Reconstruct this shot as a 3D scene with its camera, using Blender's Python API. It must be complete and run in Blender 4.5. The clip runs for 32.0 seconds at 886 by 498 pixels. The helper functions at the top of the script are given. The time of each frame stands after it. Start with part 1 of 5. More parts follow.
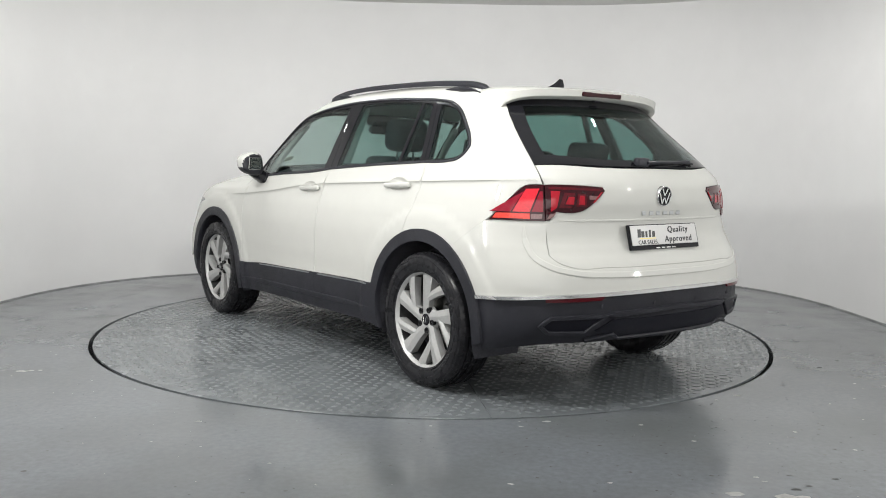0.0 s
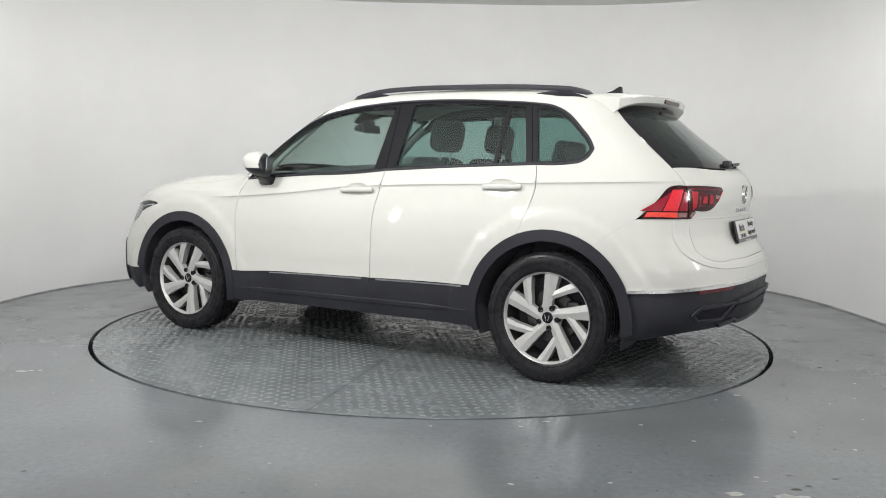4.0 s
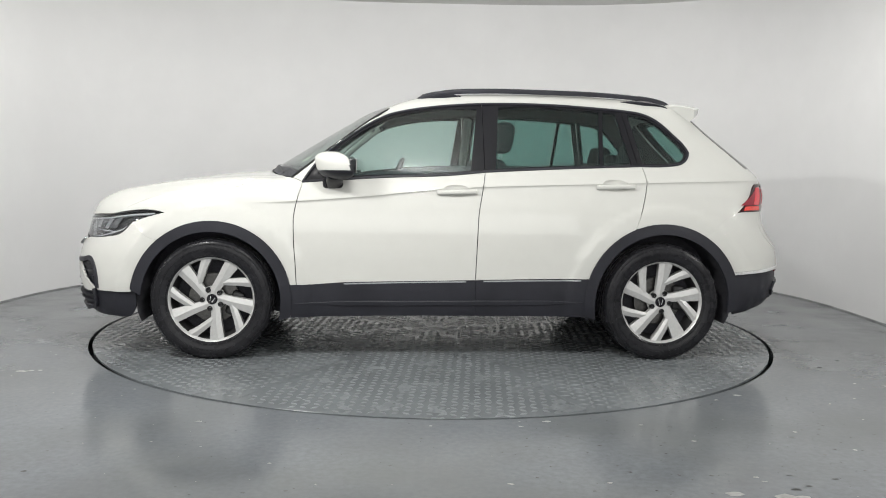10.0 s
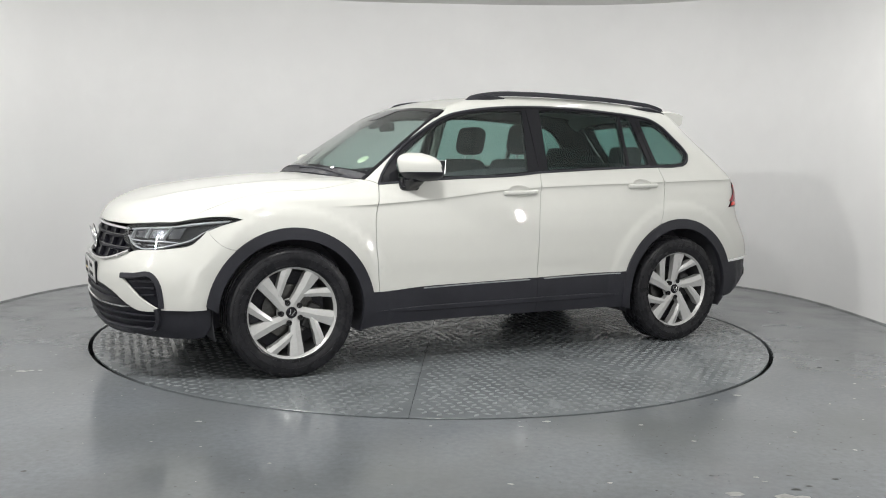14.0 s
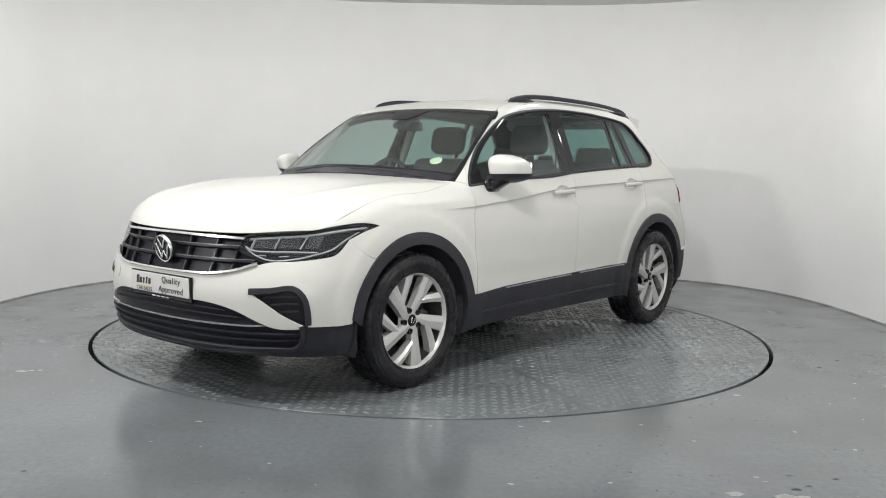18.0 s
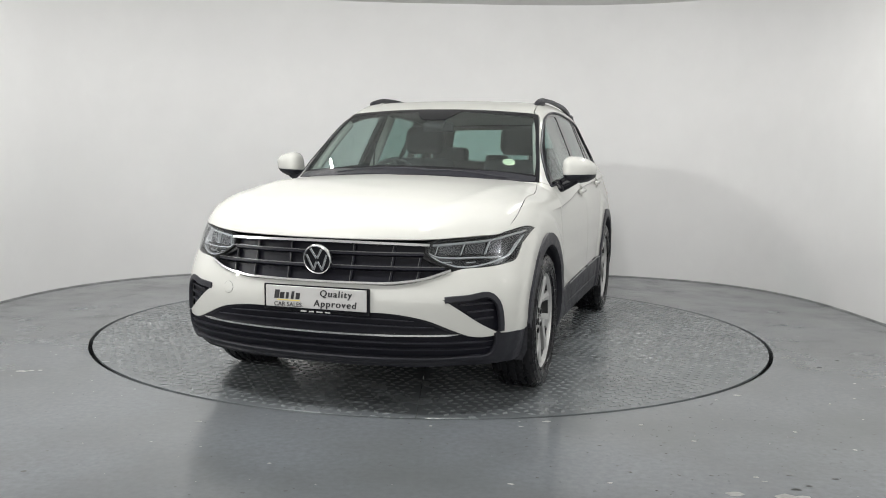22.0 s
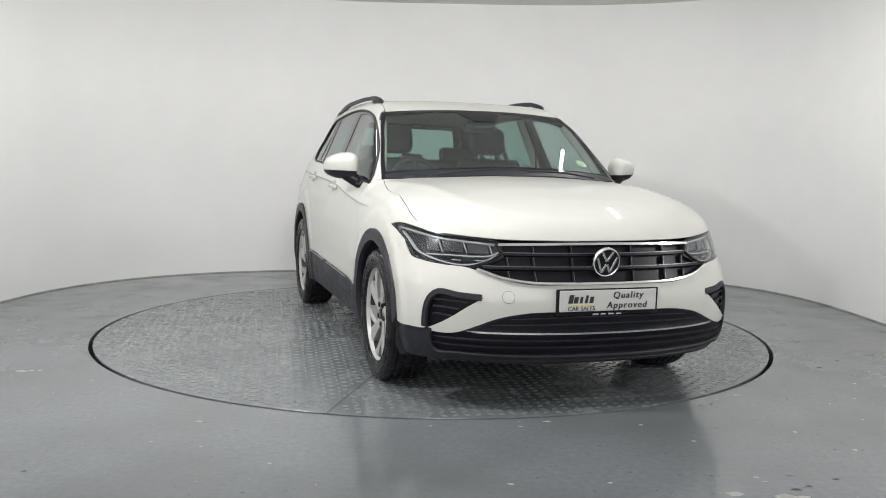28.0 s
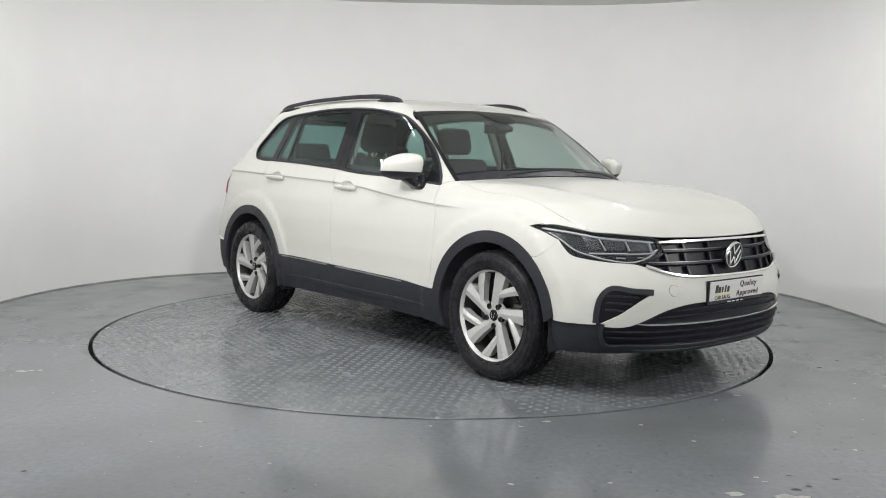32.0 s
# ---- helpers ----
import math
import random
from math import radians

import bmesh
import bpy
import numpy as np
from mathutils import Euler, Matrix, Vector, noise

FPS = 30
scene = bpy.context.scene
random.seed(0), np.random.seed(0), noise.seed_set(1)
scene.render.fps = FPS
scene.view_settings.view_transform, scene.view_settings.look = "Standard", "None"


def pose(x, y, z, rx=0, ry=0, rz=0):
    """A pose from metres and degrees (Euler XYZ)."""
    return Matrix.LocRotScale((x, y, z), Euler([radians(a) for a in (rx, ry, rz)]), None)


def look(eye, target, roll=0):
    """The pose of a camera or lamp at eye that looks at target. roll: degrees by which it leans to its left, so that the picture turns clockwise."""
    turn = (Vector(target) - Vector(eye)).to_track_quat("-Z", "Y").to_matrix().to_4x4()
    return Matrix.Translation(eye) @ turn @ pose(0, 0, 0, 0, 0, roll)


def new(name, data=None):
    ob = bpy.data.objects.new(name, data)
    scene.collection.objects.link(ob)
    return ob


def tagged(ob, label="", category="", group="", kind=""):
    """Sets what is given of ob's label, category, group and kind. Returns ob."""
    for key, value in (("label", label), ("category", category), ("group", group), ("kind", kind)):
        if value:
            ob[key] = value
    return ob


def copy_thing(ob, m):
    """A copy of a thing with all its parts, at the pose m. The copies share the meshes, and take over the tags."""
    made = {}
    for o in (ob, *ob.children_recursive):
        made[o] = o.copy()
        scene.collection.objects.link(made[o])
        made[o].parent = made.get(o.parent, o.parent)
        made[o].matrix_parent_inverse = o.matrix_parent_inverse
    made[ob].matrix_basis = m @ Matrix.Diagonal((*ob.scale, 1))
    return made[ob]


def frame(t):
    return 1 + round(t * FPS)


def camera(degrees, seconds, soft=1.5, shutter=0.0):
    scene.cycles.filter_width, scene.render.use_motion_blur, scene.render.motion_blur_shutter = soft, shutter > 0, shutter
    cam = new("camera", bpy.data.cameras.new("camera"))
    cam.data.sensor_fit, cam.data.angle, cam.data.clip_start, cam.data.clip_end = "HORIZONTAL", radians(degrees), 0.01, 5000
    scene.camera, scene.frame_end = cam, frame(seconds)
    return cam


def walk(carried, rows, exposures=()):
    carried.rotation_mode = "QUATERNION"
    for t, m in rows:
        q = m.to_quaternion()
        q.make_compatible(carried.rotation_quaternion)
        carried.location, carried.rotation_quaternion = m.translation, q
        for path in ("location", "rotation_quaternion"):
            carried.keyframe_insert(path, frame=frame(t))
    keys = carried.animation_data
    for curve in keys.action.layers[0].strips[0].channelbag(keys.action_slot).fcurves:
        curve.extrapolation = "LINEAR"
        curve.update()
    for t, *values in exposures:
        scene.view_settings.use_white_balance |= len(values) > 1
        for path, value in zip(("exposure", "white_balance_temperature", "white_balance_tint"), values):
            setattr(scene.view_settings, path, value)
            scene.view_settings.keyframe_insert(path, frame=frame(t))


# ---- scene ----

# ---- camera: it stands still on a stand, a chest's height over the floor ----
EYE = Vector((0.0, -6.177, 1.154))
YAW, PITCH = radians(-0.598), radians(-5.462)
AHEAD = Vector((-math.sin(YAW) * math.cos(PITCH), math.cos(YAW) * math.cos(PITCH), math.sin(PITCH)))
cam = camera(53.77, 32.0, 1.0)
walk(cam, [(0, look(EYE, EYE + AHEAD, 1.049)), (32, look(EYE, EYE + AHEAD, 1.049))])

# the turntable: its angle at a time, and how far the car stands off its pivot
START, SPEED, OFF = -53.556, 5.7312, -0.1556


def turned(t):
    return START + SPEED * t


# ---- light ----
world = bpy.data.worlds.new("world")
scene.world = world
world.use_nodes = True
world.node_tree.nodes["Background"].inputs[0].default_value = (.9, .95, 1, 1)
world.node_tree.nodes["Background"].inputs[1].default_value = 0.02
scene.view_settings.exposure = 0.0

# power of the studio's lamps and of the added fill panel, in watts
CEILING_POWER, FLANK_POWER, FILL_POWER, SHORT_POWER, CORNER_POWER = 32, 20, 114, 42, 56
# ---- the car's outer form, as an implicit surface (metres; nose towards -x, tail towards +x) ----
def spline(xs, ys):
    """A smooth curve through the given stations (monotone tangents)."""
    xs, ys = np.array(xs, float), np.array(ys, float)
    d = np.diff(ys) / np.diff(xs)
    m = np.concatenate([[d[0]], np.where(d[1:] * d[:-1] > 0, 2 * d[1:] * d[:-1] / (d[1:] + d[:-1] + 1e-12), 0), [d[-1]]])

    def curve(x):
        x = np.clip(x, xs[0], xs[-1])
        i = np.clip(np.searchsorted(xs, x) - 1, 0, len(xs) - 2)
        h = xs[i + 1] - xs[i]
        s = (x - xs[i]) / h
        return (ys[i] * (1 + 2 * s) * (1 - s) ** 2 + ys[i + 1] * s * s * (3 - 2 * s)
                + h * (m[i] * s * (1 - s) ** 2 - m[i + 1] * s * s * (1 - s)))
    return curve


half_width = spline([.15, .25, .35, .45, .52, .62, .75, .88, .98, 1.06, 1.12, 1.26, 1.42, 1.52, 1.60, 1.68],
                    [.84, .875, .893, .900, .900, .904, .903, .889, .864, .840, .820, .762, .692, .644, .596, .54])
nose = spline([.15, .22, .28, .36, .45, .53, .60, .72, .82, .90, 1.0], [-2.13, -2.21, -2.258, -2.278, -2.286, -2.290, -2.280, -2.240, -2.215, -2.182, -2.09])
tail = spline([.15, .24, .31, .39, .47, .56, .64, .70, .76, .83, .90, 1.0, 1.06, 1.11, 1.17, 1.28, 1.40, 1.50, 1.58, 1.66],
              [1.98, 2.08, 2.17, 2.225, 2.24, 2.242, 2.232, 2.205, 2.162, 2.128, 2.122, 2.134, 2.130, 2.108, 2.050, 1.910, 1.757, 1.640, 1.555, 1.48])
nose_len = spline([.2, .5, .8, 1.0], [.44, .46, .58, .70])
tail_len = spline([.2, .5, .65, .8, 1.0, 1.15, 1.3, 1.6], [.42, .42, .42, .40, .42, .39, .33, .25])
belt_line = spline([-2.0, -1.04, -.52, .05, 1.1, 1.9], [.90, .925, .962, 1.022, 1.066, 1.095])
hood_line = spline([-2.4, -2.25, -2.19, -2.12, -1.99, -1.866, -1.61, -1.36, -1.12, -.6], [.72, .84, .885, .92, .966, 1.0, 1.046, 1.078, 1.096, 1.12])
roof_line = spline([-.9, -.45, -.1, .3, .7, 1.1, 1.4, 1.8], [1.47, 1.545, 1.592, 1.618, 1.622, 1.606, 1.582, 1.535])


def soft_max(a, b, r):
    h = np.clip(r - np.abs(a - b), 0, None) / r
    return np.maximum(a, b) + h * h * r / 4


def top_height(x, y):
    y = np.abs(y)
    hood = hood_line(x + .10 * y * y) - .085 * y ** 2 - .10 * np.clip(y - .62, 0, None) + .013 * np.exp(-np.sqrt((y - .60 - .19 * np.clip(x + 1.7, -.3, .7)) ** 2 + .012 ** 2) / .085)
    glass = 1.120 + .600 * (x + 1.085 - .42 * y * y * np.clip(1.25 - .9 * (x + 1.1), .3, 2)) - .05 * (x + .75) ** 2
    roof = roof_line(x) - .06 * y ** 2
    return np.maximum(hood, -soft_max(-glass, -roof, .10))


def body(x, y, z):
    """Below nought inside the car's body."""
    y = np.abs(y)
    h = z - belt_line(x)
    w = half_width(z) + .014 * np.clip((x + 1.15) / .25, 0, 1) * np.where(h < 0, np.exp(np.minimum(h, 0) / .009), np.exp(-np.maximum(h, 0) / .050))
    w = w * (1 - .020 * np.clip((x - .3) / 1.3, 0, 2) ** 2 * (1 + 1.6 * np.clip((z - 1.0) / .3, 0, 1.2))) - .055 * np.clip((-x - .3) / .6, 0, 1.6) ** 2 * np.clip((z - .97) / .12, 0, 1) - .012 * np.clip((-x - .9) / .6, 0, 1.5)
    rho = np.minimum(np.hypot(x + 1.362, z - .348), np.hypot(x - 1.318, z - .348) - .014)
    flare = np.clip((.590 - rho) / .055, 0, 1)
    w = w + .011 * flare * flare * (3 - 2 * flare)
    f = np.clip((nose(z) + nose_len(z) - x) / nose_len(z), 0, None)
    r = np.clip((x - tail(z) + tail_len(z)) / tail_len(z), 0, None)
    side = ((np.abs(y / w) ** 2.4 + f ** 2.2 + r ** 2.3 + 1e-9) ** (1 / 2.2) - 1) * .75
    return soft_max(side, (z - top_height(x, y)) * .8, .06)


def onto(points, way):
    """The points moved along the unit vector way, from outside, until they lie on the body."""
    p, way = np.array(points, float), np.array(way, float)
    base = p - (p @ way)[:, None] * way
    steps = np.arange(-2.6, 1.2, .04)
    hi = np.zeros(len(p))
    for i in range(0, len(p), 2000):
        q = base[i:i + 2000, None] + steps[:, None] * way
        f = body(q[..., 0], q[..., 1], q[..., 2])
        hit = (f < 0).any(1)
        hi[i:i + 2000] = steps[np.where(hit, (f < 0).argmax(1), f.argmin(1))]
    lo = hi - .04
    for _ in range(16):
        mid = (lo + hi) / 2
        q = base + mid[:, None] * way
        inside = body(q[:, 0], q[:, 1], q[:, 2]) < 0
        hi, lo = np.where(inside, mid, hi), np.where(inside, lo, mid)
    return base + hi[:, None] * way


def outward(p):
    e = 2e-3
    g = np.stack([body(*(p + e * k).T) - body(*(p - e * k).T) for k in np.eye(3)], 1)
    return g / (np.linalg.norm(g, axis=1, keepdims=True) + 1e-12)

# ---- materials ----
def material(name, colour, rough=.5, metal=0.0, grain=0.0, grain_size=40.0, stain=0.0, stain_size=3.0, bump=0.0, bump_size=150.0,
             coat=0.0, coat_rough=.05, rough_vary=0.0, stain_colour=None, specular=.5):
    """A surface with fine grain and broad stains in its colour, uneven gloss and fine relief."""
    m = bpy.data.materials.new(name)
    m.use_nodes = True
    t = m.node_tree
    b = t.nodes["Principled BSDF"]
    b.inputs["Metallic"].default_value, b.inputs["Roughness"].default_value = metal, rough
    b.inputs["Coat Weight"].default_value, b.inputs["Coat Roughness"].default_value = coat, coat_rough
    b.inputs["Specular IOR Level"].default_value = specular
    where = t.nodes.new("ShaderNodeTexCoord").outputs["Object"]

    def cloud(size, detail=4.0, rough_=.6):
        n = t.nodes.new("ShaderNodeTexNoise")
        n.inputs["Scale"].default_value, n.inputs["Detail"].default_value, n.inputs["Roughness"].default_value = size, detail, rough_
        t.links.new(where, n.inputs["Vector"])
        return n.outputs["Fac"]

    def blend(fac, a, b_, lo, hi):
        r = t.nodes.new("ShaderNodeMapRange")
        r.inputs["From Min"].default_value, r.inputs["From Max"].default_value = lo, hi
        t.links.new(fac, r.inputs["Value"])
        x = t.nodes.new("ShaderNodeMix")
        x.data_type = "RGBA"
        t.links.new(r.outputs["Result"], x.inputs["Factor"])
        for value, socket in ((a, x.inputs["A"]), (b_, x.inputs["B"])):
            if isinstance(value, tuple):
                socket.default_value = (*value, 1)
            else:
                t.links.new(value, socket)
        return x.outputs["Result"]

    base = tuple(colour)
    out = None
    if grain:
        out = blend(cloud(grain_size), tuple(c * (1 - grain) for c in base), tuple(min(1, c * (1 + grain)) for c in base), .3, .7)
    if stain:
        second = stain_colour or tuple(c * (1 - stain) for c in base)
        out = blend(cloud(stain_size, 3.5, .5), out or base, second, .40, .75)
    if out is None:
        b.inputs["Base Color"].default_value = (*base, 1)
    else:
        t.links.new(out, b.inputs["Base Color"])
    if rough_vary:
        r = t.nodes.new("ShaderNodeMapRange")
        r.inputs["From Min"].default_value, r.inputs["From Max"].default_value = .3, .7
        r.inputs["To Min"].default_value, r.inputs["To Max"].default_value = max(.02, rough - rough_vary), rough + rough_vary
        t.links.new(cloud(stain_size * 2.3, 2.0), r.inputs["Value"])
        t.links.new(r.outputs["Result"], b.inputs["Roughness"])
    if bump:
        k = t.nodes.new("ShaderNodeBump")
        k.inputs["Strength"].default_value, k.inputs["Distance"].default_value = bump, .002
        t.links.new(cloud(bump_size, 3.0), k.inputs["Height"])
        t.links.new(k.outputs["Normal"], b.inputs["Normal"])
    return m


def glass(name, tint, gloss_rough=.0, shine=.035):
    """A thin tinted pane: what lies behind it is tinted, and it mirrors the more the flatter one looks on it."""
    m = bpy.data.materials.new(name)
    m.use_nodes = True
    t = m.node_tree
    t.nodes.remove(t.nodes["Principled BSDF"])
    clear, gloss = t.nodes.new("ShaderNodeBsdfTransparent"), t.nodes.new("ShaderNodeBsdfGlossy")
    clear.inputs["Color"].default_value = (*tint, 1)
    gloss.inputs["Roughness"].default_value = gloss_rough
    facing, mix = t.nodes.new("ShaderNodeLayerWeight"), t.nodes.new("ShaderNodeMixShader")
    facing.inputs["Blend"].default_value = .5
    bent, scaled = t.nodes.new("ShaderNodeMath"), t.nodes.new("ShaderNodeMath")
    bent.operation, scaled.operation = "POWER", "MULTIPLY_ADD"
    bent.inputs[1].default_value = 5.0
    scaled.inputs[1].default_value, scaled.inputs[2].default_value = 1 - shine, shine
    t.links.new(facing.outputs["Facing"], bent.inputs[0])
    t.links.new(bent.outputs[0], scaled.inputs[0])
    t.links.new(scaled.outputs[0], mix.inputs[0])
    t.links.new(clear.outputs[0], mix.inputs[1])
    t.links.new(gloss.outputs[0], mix.inputs[2])
    t.links.new(mix.outputs[0], t.nodes["Material Output"].inputs["Surface"])
    return m


PAINT = material("white_car_paint", (.505, .505, .480), .55, specular=.12, grain=.012, grain_size=9, coat=.7, coat_rough=.03, bump=.015, bump_size=400)
TRIM = material("grained_black_plastic", (.0220, .0223, .0285), .46, specular=.25, grain=.18, grain_size=220, stain=.25, stain_size=6, bump=.25, bump_size=700, rough_vary=.06)
GLOSS_BLACK = material("gloss_black", (.0080, .0080, .0105), .06, specular=.35, grain=.1, grain_size=60)
LINER = material("dark_felt_liner", (.042, .042, .050), .9, grain=.3, grain_size=90, bump=.3, bump_size=300)
CABIN = material("dark_grey_cabin_plastic", (.034, .0345, .040), .65, grain=.10, grain_size=60, bump=.06, bump_size=200)
CLOTH = material("anthracite_seat_cloth", (.029, .0295, .035), .95, grain=.12, grain_size=60, bump=.1, bump_size=200)
HEADLINER = material("pale_grey_headliner", (.42, .42, .40), .95, grain=.05, grain_size=120, bump=.2, bump_size=400)
CHROME = material("bright_chrome", (.80, .80, .80), .17, metal=1.0, grain=.03, grain_size=30)
SATIN = material("satin_silver_trim", (.42, .43, .44), .32, metal=1.0, grain=.06, grain_size=90)
SATIN_DARK = material("dark_satin_trim", (.12, .122, .125), .38, metal=.8, grain=.08, grain_size=90)
ALLOY = material("silver_alloy", (.47, .47, .465), .36, metal=.35, grain=.05, grain_size=60, coat=.5, rough_vary=.05)
# on the wheel barrel this dark tone carries the shade between the spokes
ALLOY_DARK = material("dark_alloy_barrel_shade", (.045, .045, .046), .5, metal=.5, grain=.2, grain_size=40, stain=.3, stain_size=9)
STEEL = material("brake_steel", (.11, .108, .105), .35, metal=1.0, grain=.2, grain_size=80)
RUBBER = material("black_tyre_rubber", (.0175, .0175, .0200), .28, specular=.18, grain=.22, grain_size=110, stain=.4, stain_size=7, bump=.08, bump_size=400, rough_vary=.08)
RED_LENS = material("red_lamp_lens", (.34, .007, .018), .12, grain=.12, grain_size=90, coat=.2, specular=.35)
GRILLE_BLACK = material("satin_black_grille", (.0078, .0079, .0125), .40, specular=.18, grain=.2, grain_size=90)
RED_DARK = material("dark_red_lamp_lens", (.085, .004, .009), .10, specular=.35, grain=.2, grain_size=60, coat=.1)
RED_BLACK = material("smoked_red_lamp_base", (.030, .003, .006), .10, specular=.35, grain=.2, grain_size=60, coat=.1)
RED_MID = material("mid_red_lamp_block", (.24, .010, .024), .15, specular=.35, grain=.15, grain_size=110, coat=.1)
LAMP_GREY = material("grey_lamp_housing", (.014, .0145, .016), .3)
RED_BRIGHT = material("bright_red_lamp_block", (.62, .02, .035), .18, grain=.15, grain_size=120, coat=.1)
AMBER = material("amber_red_lamp_strip", (.66, .05, .035), .18, grain=.2, grain_size=120, coat=.1)
SMOKE = material("smoked_clear_lamp_strip", (.20, .11, .11), .15, grain=.2, grain_size=100, coat=.1)
LAMP_BLACK = material("lamp_housing_black", (.010, .0102, .011), .30, specular=.3, grain=.2, grain_size=70)
LAMP_SILVER = material("lamp_reflector", (.17, .172, .18), .22, metal=.9, grain=.03, grain_size=20)
LAMP_CLEAR = material("milky_light_guide", (.56, .57, .58), .25, grain=.05, grain_size=60, coat=.5)
PLATE = material("plate_white", (.50, .495, .49), .35, grain=.02, grain_size=60)
INK = material("plate_print_black", (.02, .02, .022), .5, grain=.1, grain_size=90)
YELLOW = material("plate_print_yellow", (.72, .58, .12), .5, grain=.05, grain_size=90)
STICKER = material("pale_green_disc_sticker", (.66, .76, .56), .6, grain=.08, grain_size=200)
PANE = glass("green_tinted_glass", (.82, .895, .875), shine=.05)
PANE_DARK = glass("dark_tinted_glass", (.60, .735, .715), shine=.045)
SCREEN = glass("windscreen_glass", (.87, .925, .91), shine=.09)
LENS = glass("clear_lamp_lens", (.90, .91, .92))
WALL = material("white_painted_wall", (.87, .866, .868), .62, grain=.012, grain_size=5, stain=.045, stain_size=.9, bump=.12, bump_size=60)
CEILING = material("white_ceiling_board", (.74, .74, .73), .8, grain=.02, grain_size=14, stain=.04, stain_size=1.2, bump=.1, bump_size=90)
FLOOR = material("grey_floor_paint", (.160, .172, .186), .19, grain=.11, grain_size=34, stain=.30, stain_size=1.1, bump=.24, bump_size=17,
                 rough_vary=.08, stain_colour=(.126, .134, .136))
PLATE_STEEL = material("worn_grey_tread_plate", (.155, .168, .178), .22, grain=.10, grain_size=26, stain=.25, stain_size=2.2, rough_vary=.10, bump=.08, bump_size=120)
TREAD_TOP = material("rubbed_tread_steel", (.172, .185, .194), .34, grain=.12, grain_size=30, stain=.3, stain_size=2.4, rough_vary=.08)
PIT = material("black_gap", (.010, .010, .011), .8, grain=.2, grain_size=30)
JOINT = material("grey_joint_filler", (.34, .34, .345), .7, grain=.3, grain_size=25, stain=.5, stain_size=5)
SCUFF = material("dark_scuff", (.045, .047, .048), .7, grain=.3, grain_size=80)
FLECK = material("chalky_paint_fleck", (.30, .30, .29), .8, grain=.2, grain_size=60)


# ---- building kit ----
from mathutils.geometry import delaunay_2d_cdt


def part(name, geo, mat, parent=None, label=""):
    """Links geometry (verts, faces, normals or None, material numbers or None) as one mesh object under parent."""
    verts, faces, normals, numbers = (*geo, None, None)[:4]
    me = bpy.data.meshes.new(name)
    me.from_pydata([tuple(map(float, v)) for v in verts], [], [tuple(map(int, f)) for f in faces])
    for one in (mat if isinstance(mat, (list, tuple)) else [mat]):
        me.materials.append(one)
    if numbers is not None:
        me.polygons.foreach_set("material_index", [int(k) for k in numbers])
    if normals is not None:
        me.polygons.foreach_set("use_smooth", [True] * len(me.polygons))
        me.update()
        me.normals_split_custom_set([tuple(map(float, n)) for n in normals])
    else:
        me.update()
    ob = new(name, me)
    ob.parent = parent
    return tagged(ob, label) if label else ob


def smooth(ob, angle=40.0):
    """Smooth shading with sharp edges over the angle."""
    me = ob.data
    bm = bmesh.new()
    bm.from_mesh(me)
    bmesh.ops.recalc_face_normals(bm, faces=bm.faces)
    for f in bm.faces:
        f.smooth = True
    for e in bm.edges:
        e.smooth = len(e.link_faces) == 2 and e.calc_face_angle(0) < radians(angle)
    bm.to_mesh(me)
    bm.free()
    return ob


def mirrored(geo):
    verts, faces, normals, numbers = (*geo, None, None)[:4]
    verts = np.array(verts, float) * (1, -1, 1)
    if normals is not None:
        flipped, k = [], 0
        for f in faces:
            flipped += [tuple(np.array(n, float) * (1, -1, 1)) for n in reversed(normals[k:k + len(f)])]
            k += len(f)
        normals = flipped
    return verts, [tuple(reversed(f)) for f in faces], normals, numbers


def joined(*geos):
    verts, faces, normals, numbers, n = [], [], [], [], 0
    for g in geos:
        v, f, nn, k = (*g, None, None)[:4]
        verts += [tuple(a) for a in v]
        faces += [tuple(i + n for i in a) for a in f]
        normals += [] if nn is None else [tuple(a) for a in nn]
        numbers += list(k) if k is not None else [0] * len(f)
        n += len(v)
    return verts, faces, normals if len(normals) == sum(map(len, faces)) else None, numbers


def unit(v):
    v = np.array(v, float)
    return v / np.linalg.norm(v)


def curved(points, step, closed=True, corner=38.0):
    """The polyline rounded into a smooth curve (but at sharp corners) and cut into short steps."""
    p = np.array(points, float)
    n = len(p)
    tangents = np.zeros_like(p)
    sharp = np.zeros(n, bool)
    for i in range(n):
        if not closed and i in (0, n - 1):
            sharp[i] = True
            continue
        a, b = p[i] - p[i - 1], p[(i + 1) % n] - p[i]
        la, lb = np.linalg.norm(a) + 1e-9, np.linalg.norm(b) + 1e-9
        if math.degrees(math.acos(max(-1, min(1, float(a @ b / la / lb))))) > corner:
            sharp[i] = True
        else:
            tangents[i] = (a / la * lb + b / lb * la) / (la + lb)
    out = []
    for i in range(n if closed else n - 1):
        j = (i + 1) % n
        d = p[j] - p[i]
        length = np.linalg.norm(d)
        ti = d if sharp[i] else tangents[i] * length
        tj = d if sharp[j] else tangents[j] * length
        if sharp[i] and not sharp[j]:
            ti = 1.5 * d - .5 * tj
        if sharp[j] and not sharp[i]:
            tj = 1.5 * d - .5 * ti
        k = max(1, math.ceil(length / step))
        for s in (np.arange(k) / k):
            out.append(p[i] * (1 + 2 * s) * (1 - s) ** 2 + p[j] * s * s * (3 - 2 * s) + ti * s * (1 - s) ** 2 - tj * s * s * (1 - s))
    if not closed:
        out.append(p[-1])
    return np.array(out)


